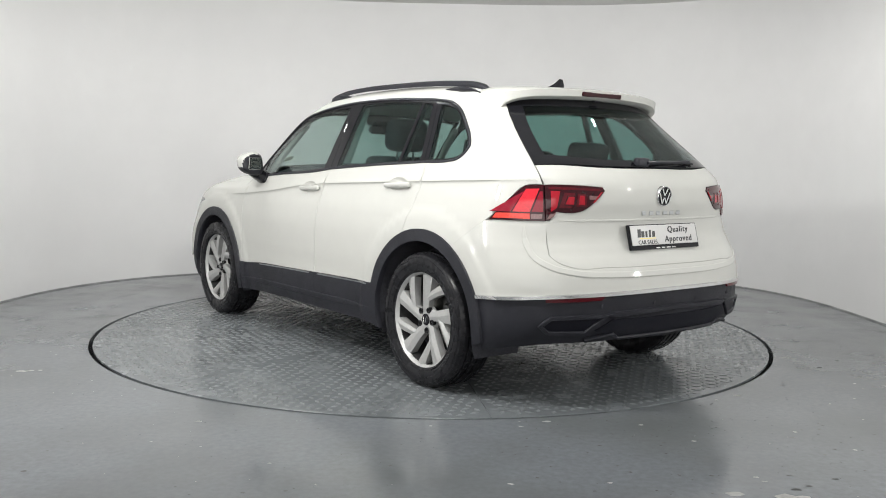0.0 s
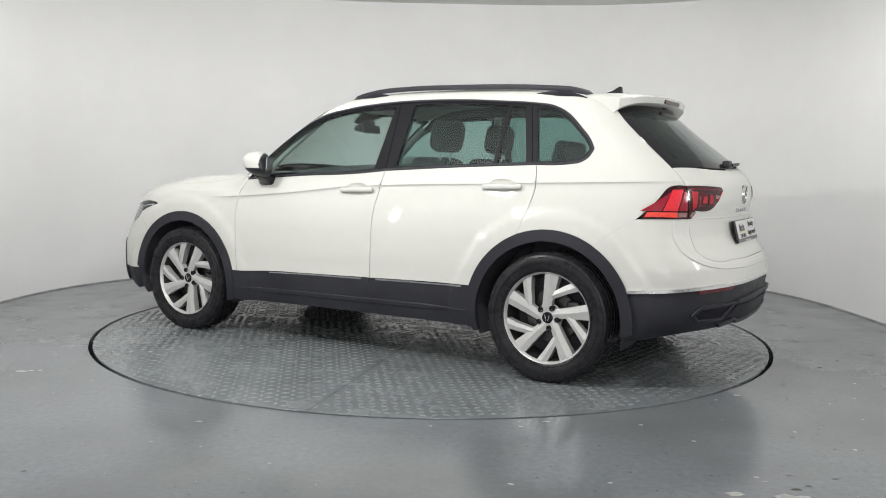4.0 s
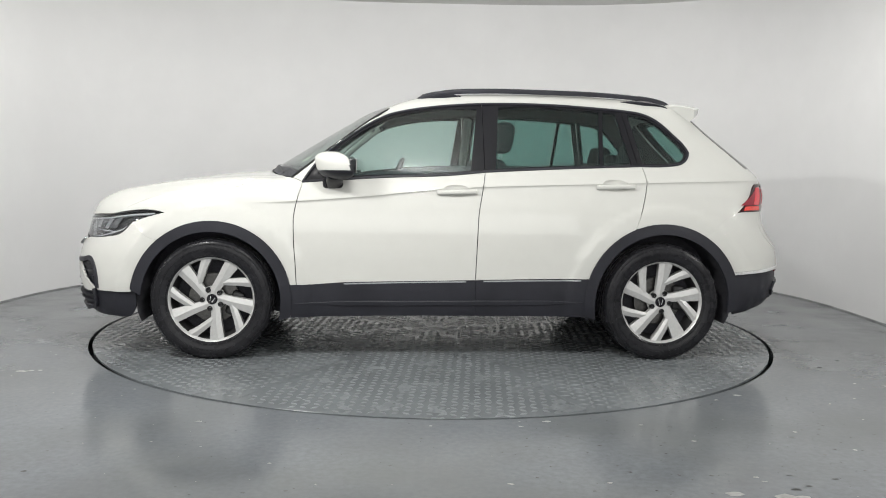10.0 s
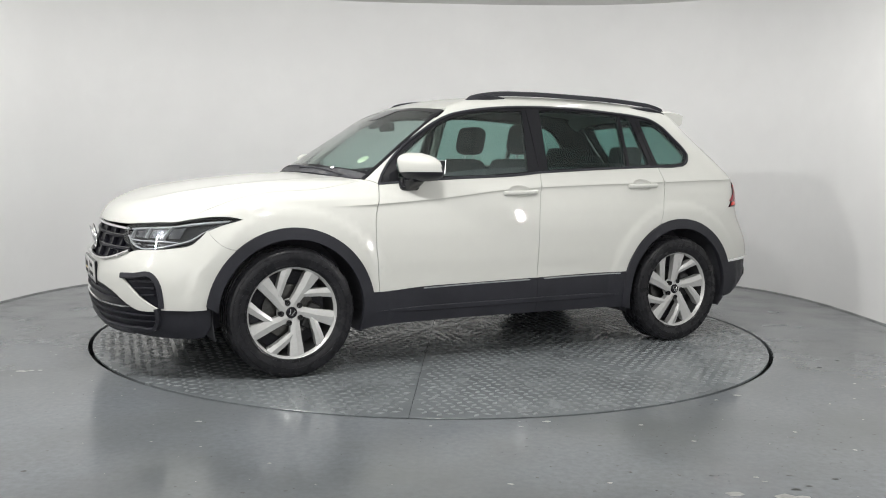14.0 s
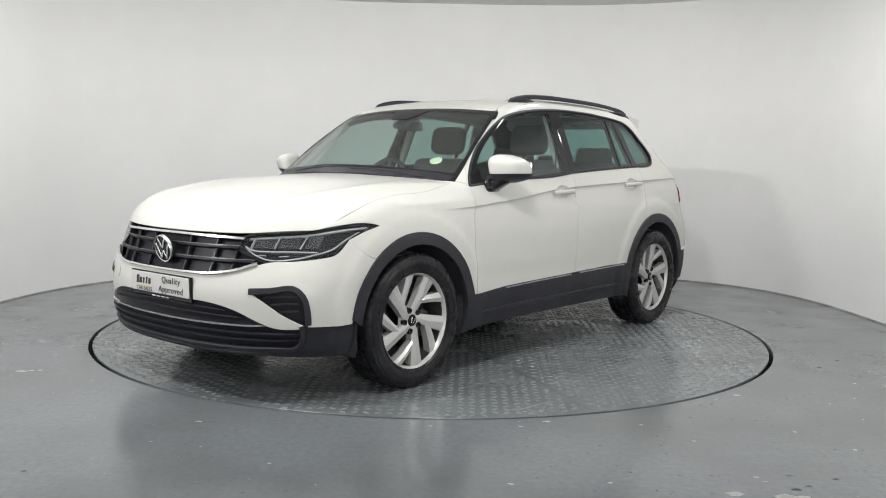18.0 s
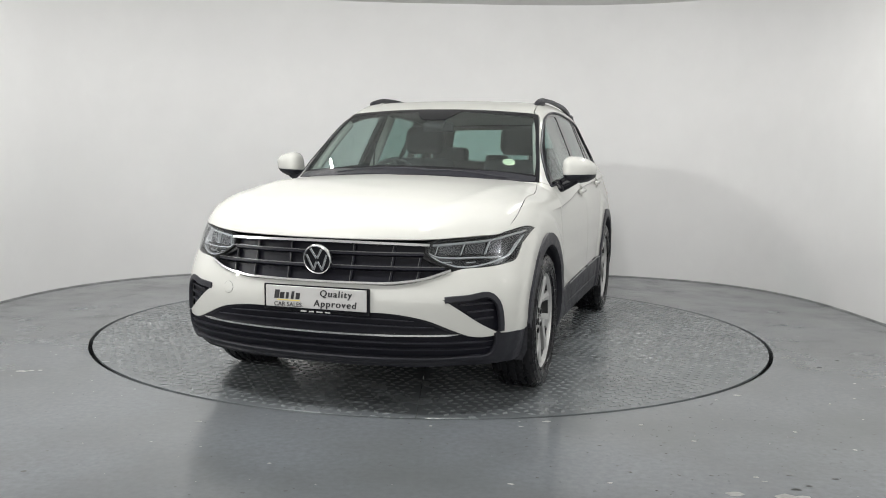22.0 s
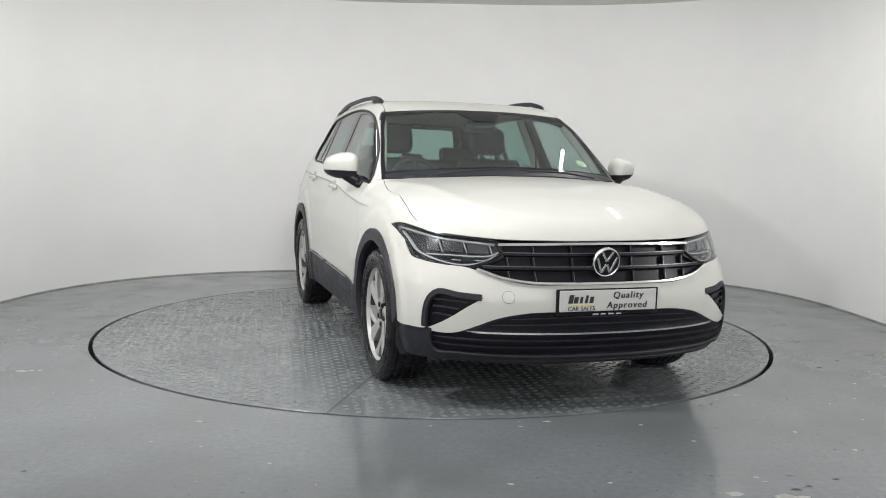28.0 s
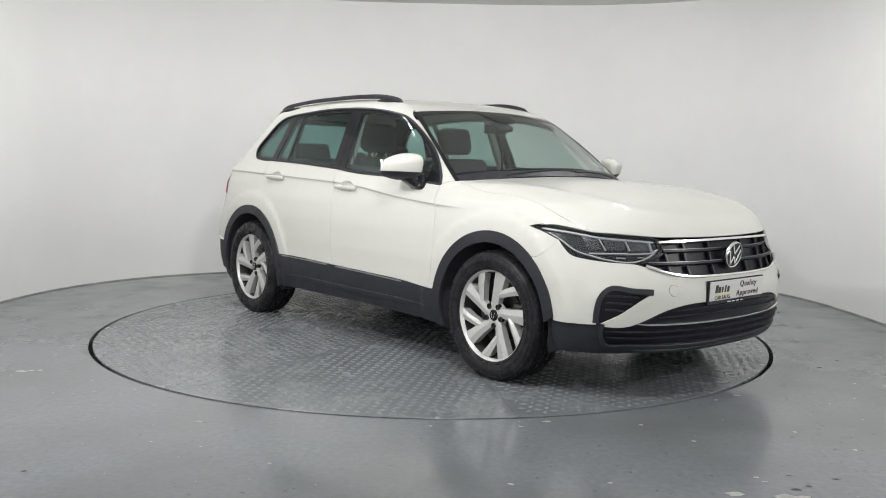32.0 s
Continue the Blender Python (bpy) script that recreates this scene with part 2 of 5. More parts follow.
def within(loops, q):
    """Which of the points q lie inside the loops (even-odd)."""
    odd = np.zeros(len(q), bool)
    for loop in loops:
        a, b = loop, np.roll(loop, -1, 0)
        for (x0, y0), (x1, y1) in zip(a, b):
            if y0 != y1:
                hit = ((y0 > q[:, 1]) != (y1 > q[:, 1])) & (q[:, 0] < (x1 - x0) * (q[:, 1] - y0) / (y1 - y0) + x0)
                odd ^= hit
    return odd


def shrunk(loop, d):
    if not d:
        return loop
    area = np.sum(loop[:, 0] * np.roll(loop[:, 1], -1) - loop[:, 1] * np.roll(loop[:, 0], -1))
    t = np.roll(loop, -1, 0) - np.roll(loop, 1, 0)
    n = np.stack([-t[:, 1], t[:, 0]], 1) / (np.linalg.norm(t, axis=1, keepdims=True) + 1e-9)
    return loop + n * d * (1 if area > 0 else -1)


SIDE, TOP, FRONT, REAR = (0, 1, 0), (0, 0, -1), (1, 0, 0), (-1, 0, 0)
FRONT_LEFT, REAR_LEFT, SIDE_TOP = unit((.72, .69, 0)), unit((-.72, .69, 0)), unit((0, .78, -.62))
NOSE_TOP = unit((.55, 0, -.83))


def side(*xz):
    return onto([(x, -3, z) for x, z in xz], SIDE)


def top(*xy):
    return onto([(x, y, 3) for x, y in xy], TOP)


def front(*yz):
    return onto([(-3, y, z) for y, z in yz], FRONT)


def rear(*yz):
    return onto([(3, y, z) for y, z in yz], REAR)


def settled(p):
    """Places near the body moved straight onto it (those in the middle stay there)."""
    middle = np.abs(p[:, 1]) < 1e-6
    for _ in range(5):
        e = 2e-3
        g = np.stack([(body(*(p + e * k).T) - body(*(p - e * k).T)) / (2 * e) for k in np.eye(3)], 1)
        f = body(*p.T)
        p = p - (f / ((g * g).sum(1) + 1e-9))[:, None] * g
        p[middle, 1] = 0
    return p


def skin(rim, way, step=.035, holes=(), lift=0.0, thick=.014, gap=.0027, corner=38.0, centred=False, crease=False):
    """A panel of the body: the surface inside the rim (places on the body), seen along way, with thickness and turned-in edges."""
    way = unit(way)
    u = unit(np.cross(way, (0, 0, 1) if abs(way[2]) < .9 else (1, 0, 0)))
    v = np.cross(u, way)
    flat = lambda pts: np.stack([np.array(pts) @ u, np.array(pts) @ v], 1)
    loops = [shrunk(flat(settled(curved(rim, step, True, corner))), gap)] + [shrunk(flat(settled(curved(h, step, True, corner))), -gap) for h in holes]
    edge_pts = np.concatenate(loops)
    edges, k = [], 0
    for loop in loops:
        edges += [(k + i, k + (i + 1) % len(loop)) for i in range(len(loop))]
        k += len(loop)
    lo, hi = edge_pts.min(0), edge_pts.max(0)
    gx, gy = np.meshgrid(np.arange(lo[0], hi[0], step), np.arange(lo[1], hi[1], step * .87))
    gx = gx + (np.arange(gx.shape[0])[:, None] % 2) * step * .5
    grid = np.stack([gx.ravel(), gy.ravel()], 1)
    grid = grid[within(loops, grid)]
    if len(grid):
        near = np.array([((edge_pts - g) ** 2).sum(1).min() for g in grid])
        grid = grid[near > (.5 * step) ** 2]
    if crease and len(grid):
        line = []
        for x in np.arange(-1.14, 2.0, .016):
            line += [(x, float(belt_line(x)) + d) for d in (-.034, -.020, -.012, -.007, -.0025, .0015, .012, .030)]
        rows = flat(side(*line))
        ok = within(loops, rows)
        near = np.array([((edge_pts - r) ** 2).sum(1).min() for r in rows])
        rows = rows[ok & (near > .008 ** 2)]
        if len(rows):
            far = np.array([((rows - q) ** 2).sum(1).min() for q in grid]) > .024 ** 2
            grid = np.concatenate([grid[far], rows])
    pts = np.concatenate([edge_pts, grid]) if len(grid) else edge_pts
    got = delaunay_2d_cdt([Vector(map(float, a)) for a in pts], edges, [], 0, 1e-6)
    flat_pts = np.array([(a.x, a.y) for a in got[0]])
    tris = np.array([t for t in got[2] if len(t) == 3])
    tris = tris[within(loops, flat_pts[tris].mean(1))]
    used = np.unique(tris)
    again = np.full(len(flat_pts), -1)
    again[used] = np.arange(len(used))
    tris, flat_pts = again[tris], flat_pts[used]
    p = onto(flat_pts[:, :1] * u + flat_pts[:, 1:] * v, way)
    n = outward(p)
    a, b, c = p[tris[:, 0]], p[tris[:, 1]], p[tris[:, 2]]
    flip = ((np.cross(b - a, c - a)) * n[tris].mean(1)).sum(1) < 0
    tris[flip] = tris[flip][:, ::-1]
    middle = np.abs(p[:, 1]) < 2 * abs(gap) + .0012
    if centred:
        p[middle, 1] = 0
        n[middle, 1] = 0
        n /= np.linalg.norm(n, axis=1, keepdims=True)
    outer, inner = p + n * lift, p + n * (lift - thick)
    count = set()
    for t in tris:
        for i in range(3):
            count.add((t[i], t[(i + 1) % 3]))
    rim_edges = [e for e in count if (e[1], e[0]) not in count and not (centred and middle[e[0]] and middle[e[1]])]
    m = len(p)
    verts = [*outer, *inner]
    faces = [tuple(t) for t in tris] + [(t[2] + m, t[1] + m, t[0] + m) for t in tris]
    normals = [n[i] for t in tris for i in t] + [-n[i] for t in tris for i in t[::-1]]
    numbers = [0] * len(tris) + [1] * len(tris)
    for i, j in sorted(rim_edges):
        d = np.cross(p[j] - p[i], n[i])
        d = d / (np.linalg.norm(d) + 1e-12)
        d2 = unit(d + .6 * n[i])
        normals += [d2, d2, d, d]
        faces.append((j, i, i + m, j + m))
        numbers.append(0)
    return verts, faces, normals, numbers


def band(path, width, height, lift=0.0, step=.03, closed=False, way=None, sink=.006, up=None, taper=0.0, corner=38.0):
    """A raised strip along a path on the body."""
    p = curved(path, step, closed, corner)
    if way is not None:
        p = onto(p, way)
    n = outward(p) if up is None else np.tile(unit(up), (len(p), 1))
    t = (np.roll(p, -1, 0) - np.roll(p, 1, 0))
    if not closed:
        t[0], t[-1] = p[1] - p[0], p[-1] - p[-2]
    s = np.cross(t, n)
    s /= np.linalg.norm(s, axis=1, keepdims=True) + 1e-12
    prof = [(-.5, -sink), (-.5, height * .55), (-.36, height), (.36, height), (.5, height * .55), (.5, -sink)]
    verts, faces, k = [], [], len(prof)
    for i in range(len(p)):
        end = 1.0 if closed or not taper else min(1.0, (.15 + min(i, len(p) - 1 - i) / (len(p) * taper)))
        for a, b in prof:
            verts.append(p[i] + s[i] * a * width * end + n[i] * (b * (end if b > 0 else 1) + lift))
    m = len(p)
    for i in range(m if closed else m - 1):
        j = (i + 1) % m
        faces += [(i * k + q, i * k + (q + 1) % k, j * k + (q + 1) % k, j * k + q) for q in range(k)]
    if not closed:
        faces += [tuple(range(k))[::-1], tuple((m - 1) * k + q for q in range(k))]
    return verts, faces


def lathe(profile, n=48, axis="y"):
    """Turns a profile of (radius, along) round the y axis."""
    verts, faces, k = [], [], len(profile)
    for i in range(n):
        a = 2 * math.pi * i / n
        verts += [(r * math.cos(a), y, r * math.sin(a)) for r, y in profile]
    for i in range(n):
        j = (i + 1) % n
        faces += [(i * k + q, i * k + q + 1, j * k + q + 1, j * k + q) for q in range(k - 1)]
    return verts, faces


def prism(outline, y0, y1, bevel=.004):
    """A plate in the x-z plane between y0 (outer) and y1, with a bevelled outer edge."""
    o = np.array(outline, float)
    c = shrunk(o, bevel)
    n = len(o)
    verts = [(x, y0, z) for x, z in c] + [(x, y0 + bevel * (1 if y1 > y0 else -1), z) for x, z in o] + [(x, y1, z) for x, z in o]
    faces = [tuple(range(n)), tuple(range(2 * n, 3 * n))[::-1]]
    for i in range(n):
        j = (i + 1) % n
        faces += [(i, j, n + j, n + i), (n + i, n + j, 2 * n + j, 2 * n + i)]
    return verts, faces


def rounded_box(size, r=.02, seg=3, place=(0, 0, 0), turn=(0, 0, 0), bulge=0.0):
    bm = bmesh.new()
    bmesh.ops.create_cube(bm, size=1)
    bmesh.ops.scale(bm, vec=size, verts=bm.verts)
    bmesh.ops.bevel(bm, geom=bm.edges, offset=r, segments=seg, profile=.5, affect="EDGES")
    if bulge:
        for v in bm.verts:
            v.co.x += bulge * (1 - (2 * v.co.y / size[1]) ** 2)
    m = pose(*place, *turn)
    verts = [m @ v.co for v in bm.verts]
    bm.verts.index_update()
    faces = [tuple(v.index for v in f.verts) for f in bm.faces]
    bm.free()
    return verts, faces


def pipe(points, radius, seg=10, closed=False, step=.03):
    """A round bar along a path."""
    p = curved(points, step, closed)
    t = np.roll(p, -1, 0) - np.roll(p, 1, 0)
    if not closed:
        t[0], t[-1] = p[1] - p[0], p[-1] - p[-2]
    verts, faces, m = [], [], len(p)
    ref = np.array((0, 0, 1.0)) if abs(unit(t[0])[2]) < .9 else np.array((1.0, 0, 0))
    for i in range(m):
        a = unit(np.cross(t[i], ref))
        b = unit(np.cross(a, t[i]))
        verts += [p[i] + radius * (a * math.cos(2 * math.pi * k / seg) + b * math.sin(2 * math.pi * k / seg)) for k in range(seg)]
    for i in range(m if closed else m - 1):
        j = (i + 1) % m
        faces += [(i * seg + k, i * seg + (k + 1) % seg, j * seg + (k + 1) % seg, j * seg + k) for k in range(seg)]
    if not closed:
        faces += [tuple(range(seg))[::-1], tuple((m - 1) * seg + k for k in range(seg))]
    return verts, faces


def lettering(text, height, mat, parent, place, name="lettering", slant=0.0, heavy=0.0, wide=1.0):
    """Printed words, as flat mesh; place: a pose whose x runs along the line."""
    curve = bpy.data.curves.new(name, "FONT")
    curve.body, curve.size, curve.extrude, curve.shear = text, height * 1.38, .0006, slant
    curve.space_character = wide
    curve.align_x, curve.align_y = "CENTER", "CENTER"
    tmp = new("tmp", curve)
    bpy.context.view_layer.update()
    me = bpy.data.meshes.new_from_object(tmp)
    bpy.data.objects.remove(tmp)
    verts, faces = [tuple(v.co) for v in me.vertices], [tuple(p.vertices) for p in me.polygons]
    strokes = [([place @ Vector((x + d * heavy * height, y, z + .0002 * abs(d) * d)) for x, y, z in verts], faces) for d in ((-1, 0, 1) if heavy else (0,))]
    bpy.data.meshes.remove(me)
    return part(name, joined(*strokes), mat, parent)

# ---- the room: a round-backed studio with a turntable let into its floor ----
ROOM_X, ROOM_Y, ROOM_DEEP, ROOM_HIGH, DISC = 3.46, .3, 3.0, 2.862, 2.262


def outline(a, grow=0.0):
    c, s = math.cos(a), math.sin(a)
    n = 3.2 if c > 0 else 2.5
    return ((ROOM_X + grow) * math.copysign(abs(c) ** (2 / n), c), ROOM_Y + (ROOM_DEEP + grow) * abs(s) ** (2 / n))


def bent_wall(z0, z1, thick, closer=0.0, steps=128):
    """A wall strip that follows the round back and the straight flanks."""
    path = [(1, 0, -8.4)] + [(0, i, 0) for i in range(steps + 1)] + [(-1, 0, -8.4)]
    inner, outer = [], []
    for sgn, i, y in path:
        if sgn:
            inner.append((sgn * (ROOM_X - closer), y))
            outer.append((sgn * (ROOM_X - closer + thick), y))
        else:
            inner.append(outline(math.pi * i / steps, -closer))
            outer.append(outline(math.pi * i / steps, -closer + thick))
    verts = [(x, y, z) for ring in (inner, outer) for x, y in ring for z in (z0, z1)]
    n, faces = len(inner), []
    for i in range(n - 1):
        a, b = 2 * i, 2 * (n + i)
        faces += [(a, a + 1, a + 3, a + 2), (b + 2, b + 3, b + 1, b), (a + 1, b + 1, b + 3, a + 3), (a + 2, b + 2, b, a)]
    faces += [(0, 2 * n, 2 * n + 1, 1), (2 * n - 2, 2 * n - 1, 4 * n - 1, 4 * n - 2)]
    return verts, faces


wall = tagged(smooth(part("wall_round", bent_wall(0, 3.05, .14), WALL), 30), "white painted plaster wall curving round behind the turntable", "wall", kind="structure")
back = tagged(part("wall_front", rounded_box((7.3, .14, 3.05), .005, 1, (0, -8.47, 1.525)), WALL), "white painted plaster wall closing the studio", "wall", kind="structure")
joint = tagged(smooth(part("baseboard", bent_wall(0.0, .010, .010, .006), JOINT), 30), "thin grey sealing joint where wall meets floor", "trim", kind="structure")


def floor_sheet():
    """The floor with a round opening for the turntable, and the pit below it."""
    n, verts, faces = 180, [], []
    hole = DISC + .024
    for i in range(n):
        a = 2 * math.pi * i / n
        c, s = math.cos(a), math.sin(a)
        k = min(9.5 / max(abs(c), 1e-9), 9.5 / max(abs(s), 1e-9))
        verts += [(hole * c, hole * s, -.14), (hole * c, hole * s, -.003), ((hole + .003) * c, (hole + .003) * s, 0), (k * c, k * s, 0)]
    for i in range(n):
        a, b = 4 * i, 4 * ((i + 1) % n)
        faces += [(a, b, b + 1, a + 1), (a + 1, b + 1, b + 2, a + 2), (a + 2, b + 2, b + 3, a + 3)]
    return verts, faces


floor = tagged(smooth(part("floor", floor_sheet(), FLOOR), 30), "worn grey-painted concrete floor with scuffs and flecks", "floor", kind="structure")
pit = tagged(part("floor_pit", ([(2.6 * math.cos(a * .1), 2.6 * math.sin(a * .1), -.12) for a in range(63)], [tuple(range(63))]), PIT),
             "black bottom of the turntable's pit", "pit", kind="structure")
ceiling = tagged(part("ceiling", rounded_box((7.4, 12.4, .12), .004, 1, (0, -2.4, ROOM_HIGH + .06)), CEILING), "plain white ceiling over the studio", "ceiling", kind="structure")


# turntable: steel plates with raised lozenges
turntable = new("turntable")
tagged(turntable, "round grey steel turntable with raised tread lozenges, flush in floor", "turntable")
SECTORS, FIRST_SEAM = 8, 15.7


def sector(a0, a1, n=20):
    """One steel plate of the disc, between two seams that run out from the middle."""
    edge = [(0, 0)] + [(DISC * math.cos(a0 + (a1 - a0) * i / n), DISC * math.sin(a0 + (a1 - a0) * i / n)) for i in range(n + 1)]
    o = shrunk(np.array(edge), .0010)
    o[0] = (.004 * math.cos((a0 + a1) / 2), .004 * math.sin((a0 + a1) / 2))
    m = len(o)
    verts = [(x, y, 0) for x, y in shrunk(o, .0015)] + [(x, y, -.0015) for x, y in o] + [(x, y, -.012) for x, y in o]
    faces = [tuple(range(m))] + [(i, i + m, (i + 1) % m + m, (i + 1) % m) for i in range(m)] + [(i + m, i + 2 * m, (i + 1) % m + 2 * m, (i + 1) % m + m) for i in range(m)]
    return verts, faces


def lozenge(a):
    """One raised tread mark: a pointed low hump."""
    l, w, h = .0270, .0135, .0024
    pts = [(-l, 0, 0), (0, -w, 0), (l, 0, 0), (0, w, 0), (-l * .68, 0, h), (0, -w * .68, h), (l * .68, 0, h), (0, w * .68, h)]
    c, s = math.cos(a), math.sin(a)
    return [(x * c - y * s, x * s + y * c, z) for x, y, z in pts]


LOZENGE_FACES = [(4, 5, 6, 7), (0, 1, 5, 4), (1, 2, 6, 5), (2, 3, 7, 6), (3, 0, 4, 7)]


def tread(a0, a1, turn, pitch=.055):
    """The raised marks of one plate, in rows that cross."""
    verts, faces = [], []
    shapes = [lozenge(turn + radians(45)), lozenge(turn - radians(45))]
    k = int(DISC / pitch) + 2
    mid, half = (a0 + a1) / 2, (a1 - a0) / 2
    for i in range(-k, k):
        for j in range(-k, k):
            u, v = i * pitch, j * pitch
            x, y = u * math.cos(turn) - v * math.sin(turn), u * math.sin(turn) + v * math.cos(turn)
            r = math.hypot(x, y)
            off = (math.atan2(y, x) - mid + math.pi) % (2 * math.pi) - math.pi
            if .1 < r < DISC - .035 and abs(off) < half and r * math.sin(half - abs(off)) > .028:
                n = len(verts)
                verts += [(x + a, y + b, c) for a, b, c in shapes[(i + j) % 2]]
                faces += [tuple(n + q for q in f) for f in LOZENGE_FACES]
    return verts, faces


for k in range(SECTORS):
    a0, a1 = radians(FIRST_SEAM + 360 / SECTORS * k), radians(FIRST_SEAM + 360 / SECTORS * (k + 1))
    sheet = part("steel_plate", sector(a0, a1), PLATE_STEEL, turntable)
    tagged(part("tread", tread(a0, a1, (a0 + a1) / 2), TREAD_TOP, sheet), kind="stuff")


def blob(x, y, r, seed, flat=.0012, mat=FLECK, name="paint_fleck", label="small chalky white fleck on grey painted floor", category="fleck"):
    """A small irregular flake lying on the floor."""
    rnd = random.Random(seed)
    n = 9
    ring = [(r * (.55 + .6 * rnd.random()) * math.cos(2 * math.pi * i / n) * 1.5, r * (.5 + .6 * rnd.random()) * math.sin(2 * math.pi * i / n)) for i in range(n)]
    verts = [(x + a, y + b, 0.0002) for a, b in ring] + [(x + a * .7, y + b * .7, flat) for a, b in ring]
    faces = [tuple(range(n, 2 * n))] + [(i, (i + 1) % n, n + (i + 1) % n, n + i) for i in range(n)]
    return tagged(part(name, (verts, faces), mat), label, category, "flecks on the floor")

# ---- the car ----
car = new("car")
tagged(car, "white five-door SUV with black cladding and silver alloy wheels", "car")
SEEN = (PAINT, LINER)
FRONT_HUB, REAR_HUB, HUB_Z = -1.362, 1.318, .348


def both(name, geo, mat, parent=None, label=""):
    """A part and its mirror image; parent: one for both, or a pair."""
    pair = parent if isinstance(parent, tuple) else (parent or car, parent or car)
    return part(name, geo, mat, pair[0], label), part(name, mirrored(geo), mat, pair[1], label)


def whole(geo):
    """The geometry and its mirror image, welded along the middle."""
    verts, faces, normals, numbers = joined(geo, mirrored(geo))
    n = len(verts) // 2
    keep = {i + n: i for i in range(n) if abs(verts[i][1]) < 1e-7}
    order = [i for i in range(2 * n) if i not in keep]
    again = {old: k for k, old in enumerate(order)}
    at = lambda i: again[keep.get(i, i)]
    return [verts[i] for i in order], [tuple(at(i) for i in f) for f in faces], normals, numbers


def arch(hub, r, a0, a1, n=14, dz=0.0):
    """Places on the body along an arc round a hub, angles in degrees from the tail's side, upwards."""
    return side(*[(hub + r * math.cos(radians(a0 + (a1 - a0) * i / n)), HUB_Z + dz + r * math.sin(radians(a0 + (a1 - a0) * i / n))) for i in range(n + 1)])


F_ARCH, R_ARCH = .462, .476
cat3 = lambda *p: np.concatenate([np.atleast_2d(np.array(q, float)) for q in p])

# shared seams
BELT = side((-.843, 1.044), (-.40, 1.079), (.066, 1.104), (.235, 1.122), (.673, 1.148), (1.192, 1.172))
DOOR_FRONT = side((-.843, 1.044), (-.870, .942), (-.888, .853), (-.889, .741), (-.880, .606), (-.870, .437))
DOOR_GAP = side((.235, 1.122), (.222, 1.029), (.196, .874), (.188, .695), (.181, .478))
REAR_EDGE = side((1.192, 1.172), (1.215, 1.070), (1.196, .959), (1.140, .800))
ROOF_RIM = side((-.843, 1.044), (-.775, 1.145), (-.668, 1.250), (-.556, 1.332), (-.444, 1.403), (-.330, 1.456), (-.216, 1.483), (-.01, 1.513),
                (.216, 1.531), (.447, 1.537), (.678, 1.534), (.908, 1.522), (1.115, 1.507), (1.230, 1.489), (1.308, 1.453), (1.408, 1.366),
                (1.472, 1.299), (1.496, 1.258), (1.478, 1.217), (1.442, 1.190), (1.373, 1.178), (1.192, 1.172))
SCREEN_EDGE = cat3(top((-.905, -.758), (-.80, -.738), (-.65, -.704), (-.50, -.670), (-.345, -.634)))
ROOF_EDGE = top((-.315, -.600), (0, -.575), (.5, -.568), (1.0, -.566), (1.40, -.560))
GATE_TOP = rear((-.540, 1.50), (-.578, 1.40), (-.622, 1.28), (-.658, 1.164), (-.672, 1.072))
LAMP_OUTER = rear((-.672, 1.072), (-.735, 1.066), (-.800, .992), (-.850, .902))
HOOD_SIDE = cat3(top((-.915, -.748), (-1.20, -.788), (-1.444, -.792), (-1.64, -.812)), side((-1.80, .904)), front((-.775, .843)))
HOOD_FRONT = front((-.775, .845), (-.70, .836), (-.53, .821), (-.24, .815), (0, .814))

SEAM_F = side((-1.806, .798), (-1.785, .765), (-1.760, .738), (-1.730, .716), (-1.700, .702))
SEAM_R = side((1.779, .898), (1.736, .872), (1.684, .840), (1.624, .795), (1.571, .752))

# cups behind the door handles
def handle_rim(x, z, n=16):
    return side(*[(x + .078 * math.copysign(abs(math.cos(2 * math.pi * i / n)) ** .8, math.cos(2 * math.pi * i / n)), z + .036 * math.sin(2 * math.pi * i / n)) for i in range(n)])


def handle_bowl(x, z):
    """A shallow bowl that closes the hole in the door."""
    verts, faces, n = [], [], 16
    rim, mid = handle_rim(x, z, n), side((x, z))[0]
    for k, deep in ((1.40, .012), (1.0, .005), (.86, .009), (.60, .012), (.25, .0125)):
        verts += [tuple(mid + (p - mid) * k + np.array((0, deep, 0))) for p in rim]
    for r in range(4):
        faces += [(r * n + i, (r + 1) * n + i, (r + 1) * n + (i + 1) % n, r * n + (i + 1) % n) for i in range(n)]
    return verts, faces + [tuple(4 * n + i for i in range(n))]


GRIPS = ((.060, 1.003), (1.017, 1.048))
# doors, wings, sides
front_door = both("front_door", skin(cat3(DOOR_FRONT, side((-.72, .450), (-.66, .455), (-.25, .468)), DOOR_GAP[::-1], BELT[2:0:-1]), SIDE, holes=(handle_rim(*GRIPS[0]),), crease=True), SEEN)
rear_door = both("rear_door", skin(cat3(DOOR_GAP, side((.5, .486)), side((.866, .490)), arch(REAR_HUB, R_ARCH, 155, 112, 8), REAR_EDGE[::-1][1:], BELT[4:3:-1]), SIDE, holes=(handle_rim(*GRIPS[1]),), crease=True), SEEN)
both("front_wing", skin(cat3(HOOD_SIDE, side((-1.88, .853), (-1.705, .868), (-1.628, .856), (-1.715, .834)), SEAM_F, arch(FRONT_HUB, F_ARCH, 131, 12, 18),
                                    DOOR_FRONT[::-1]), SIDE_TOP, crease=True), SEEN)
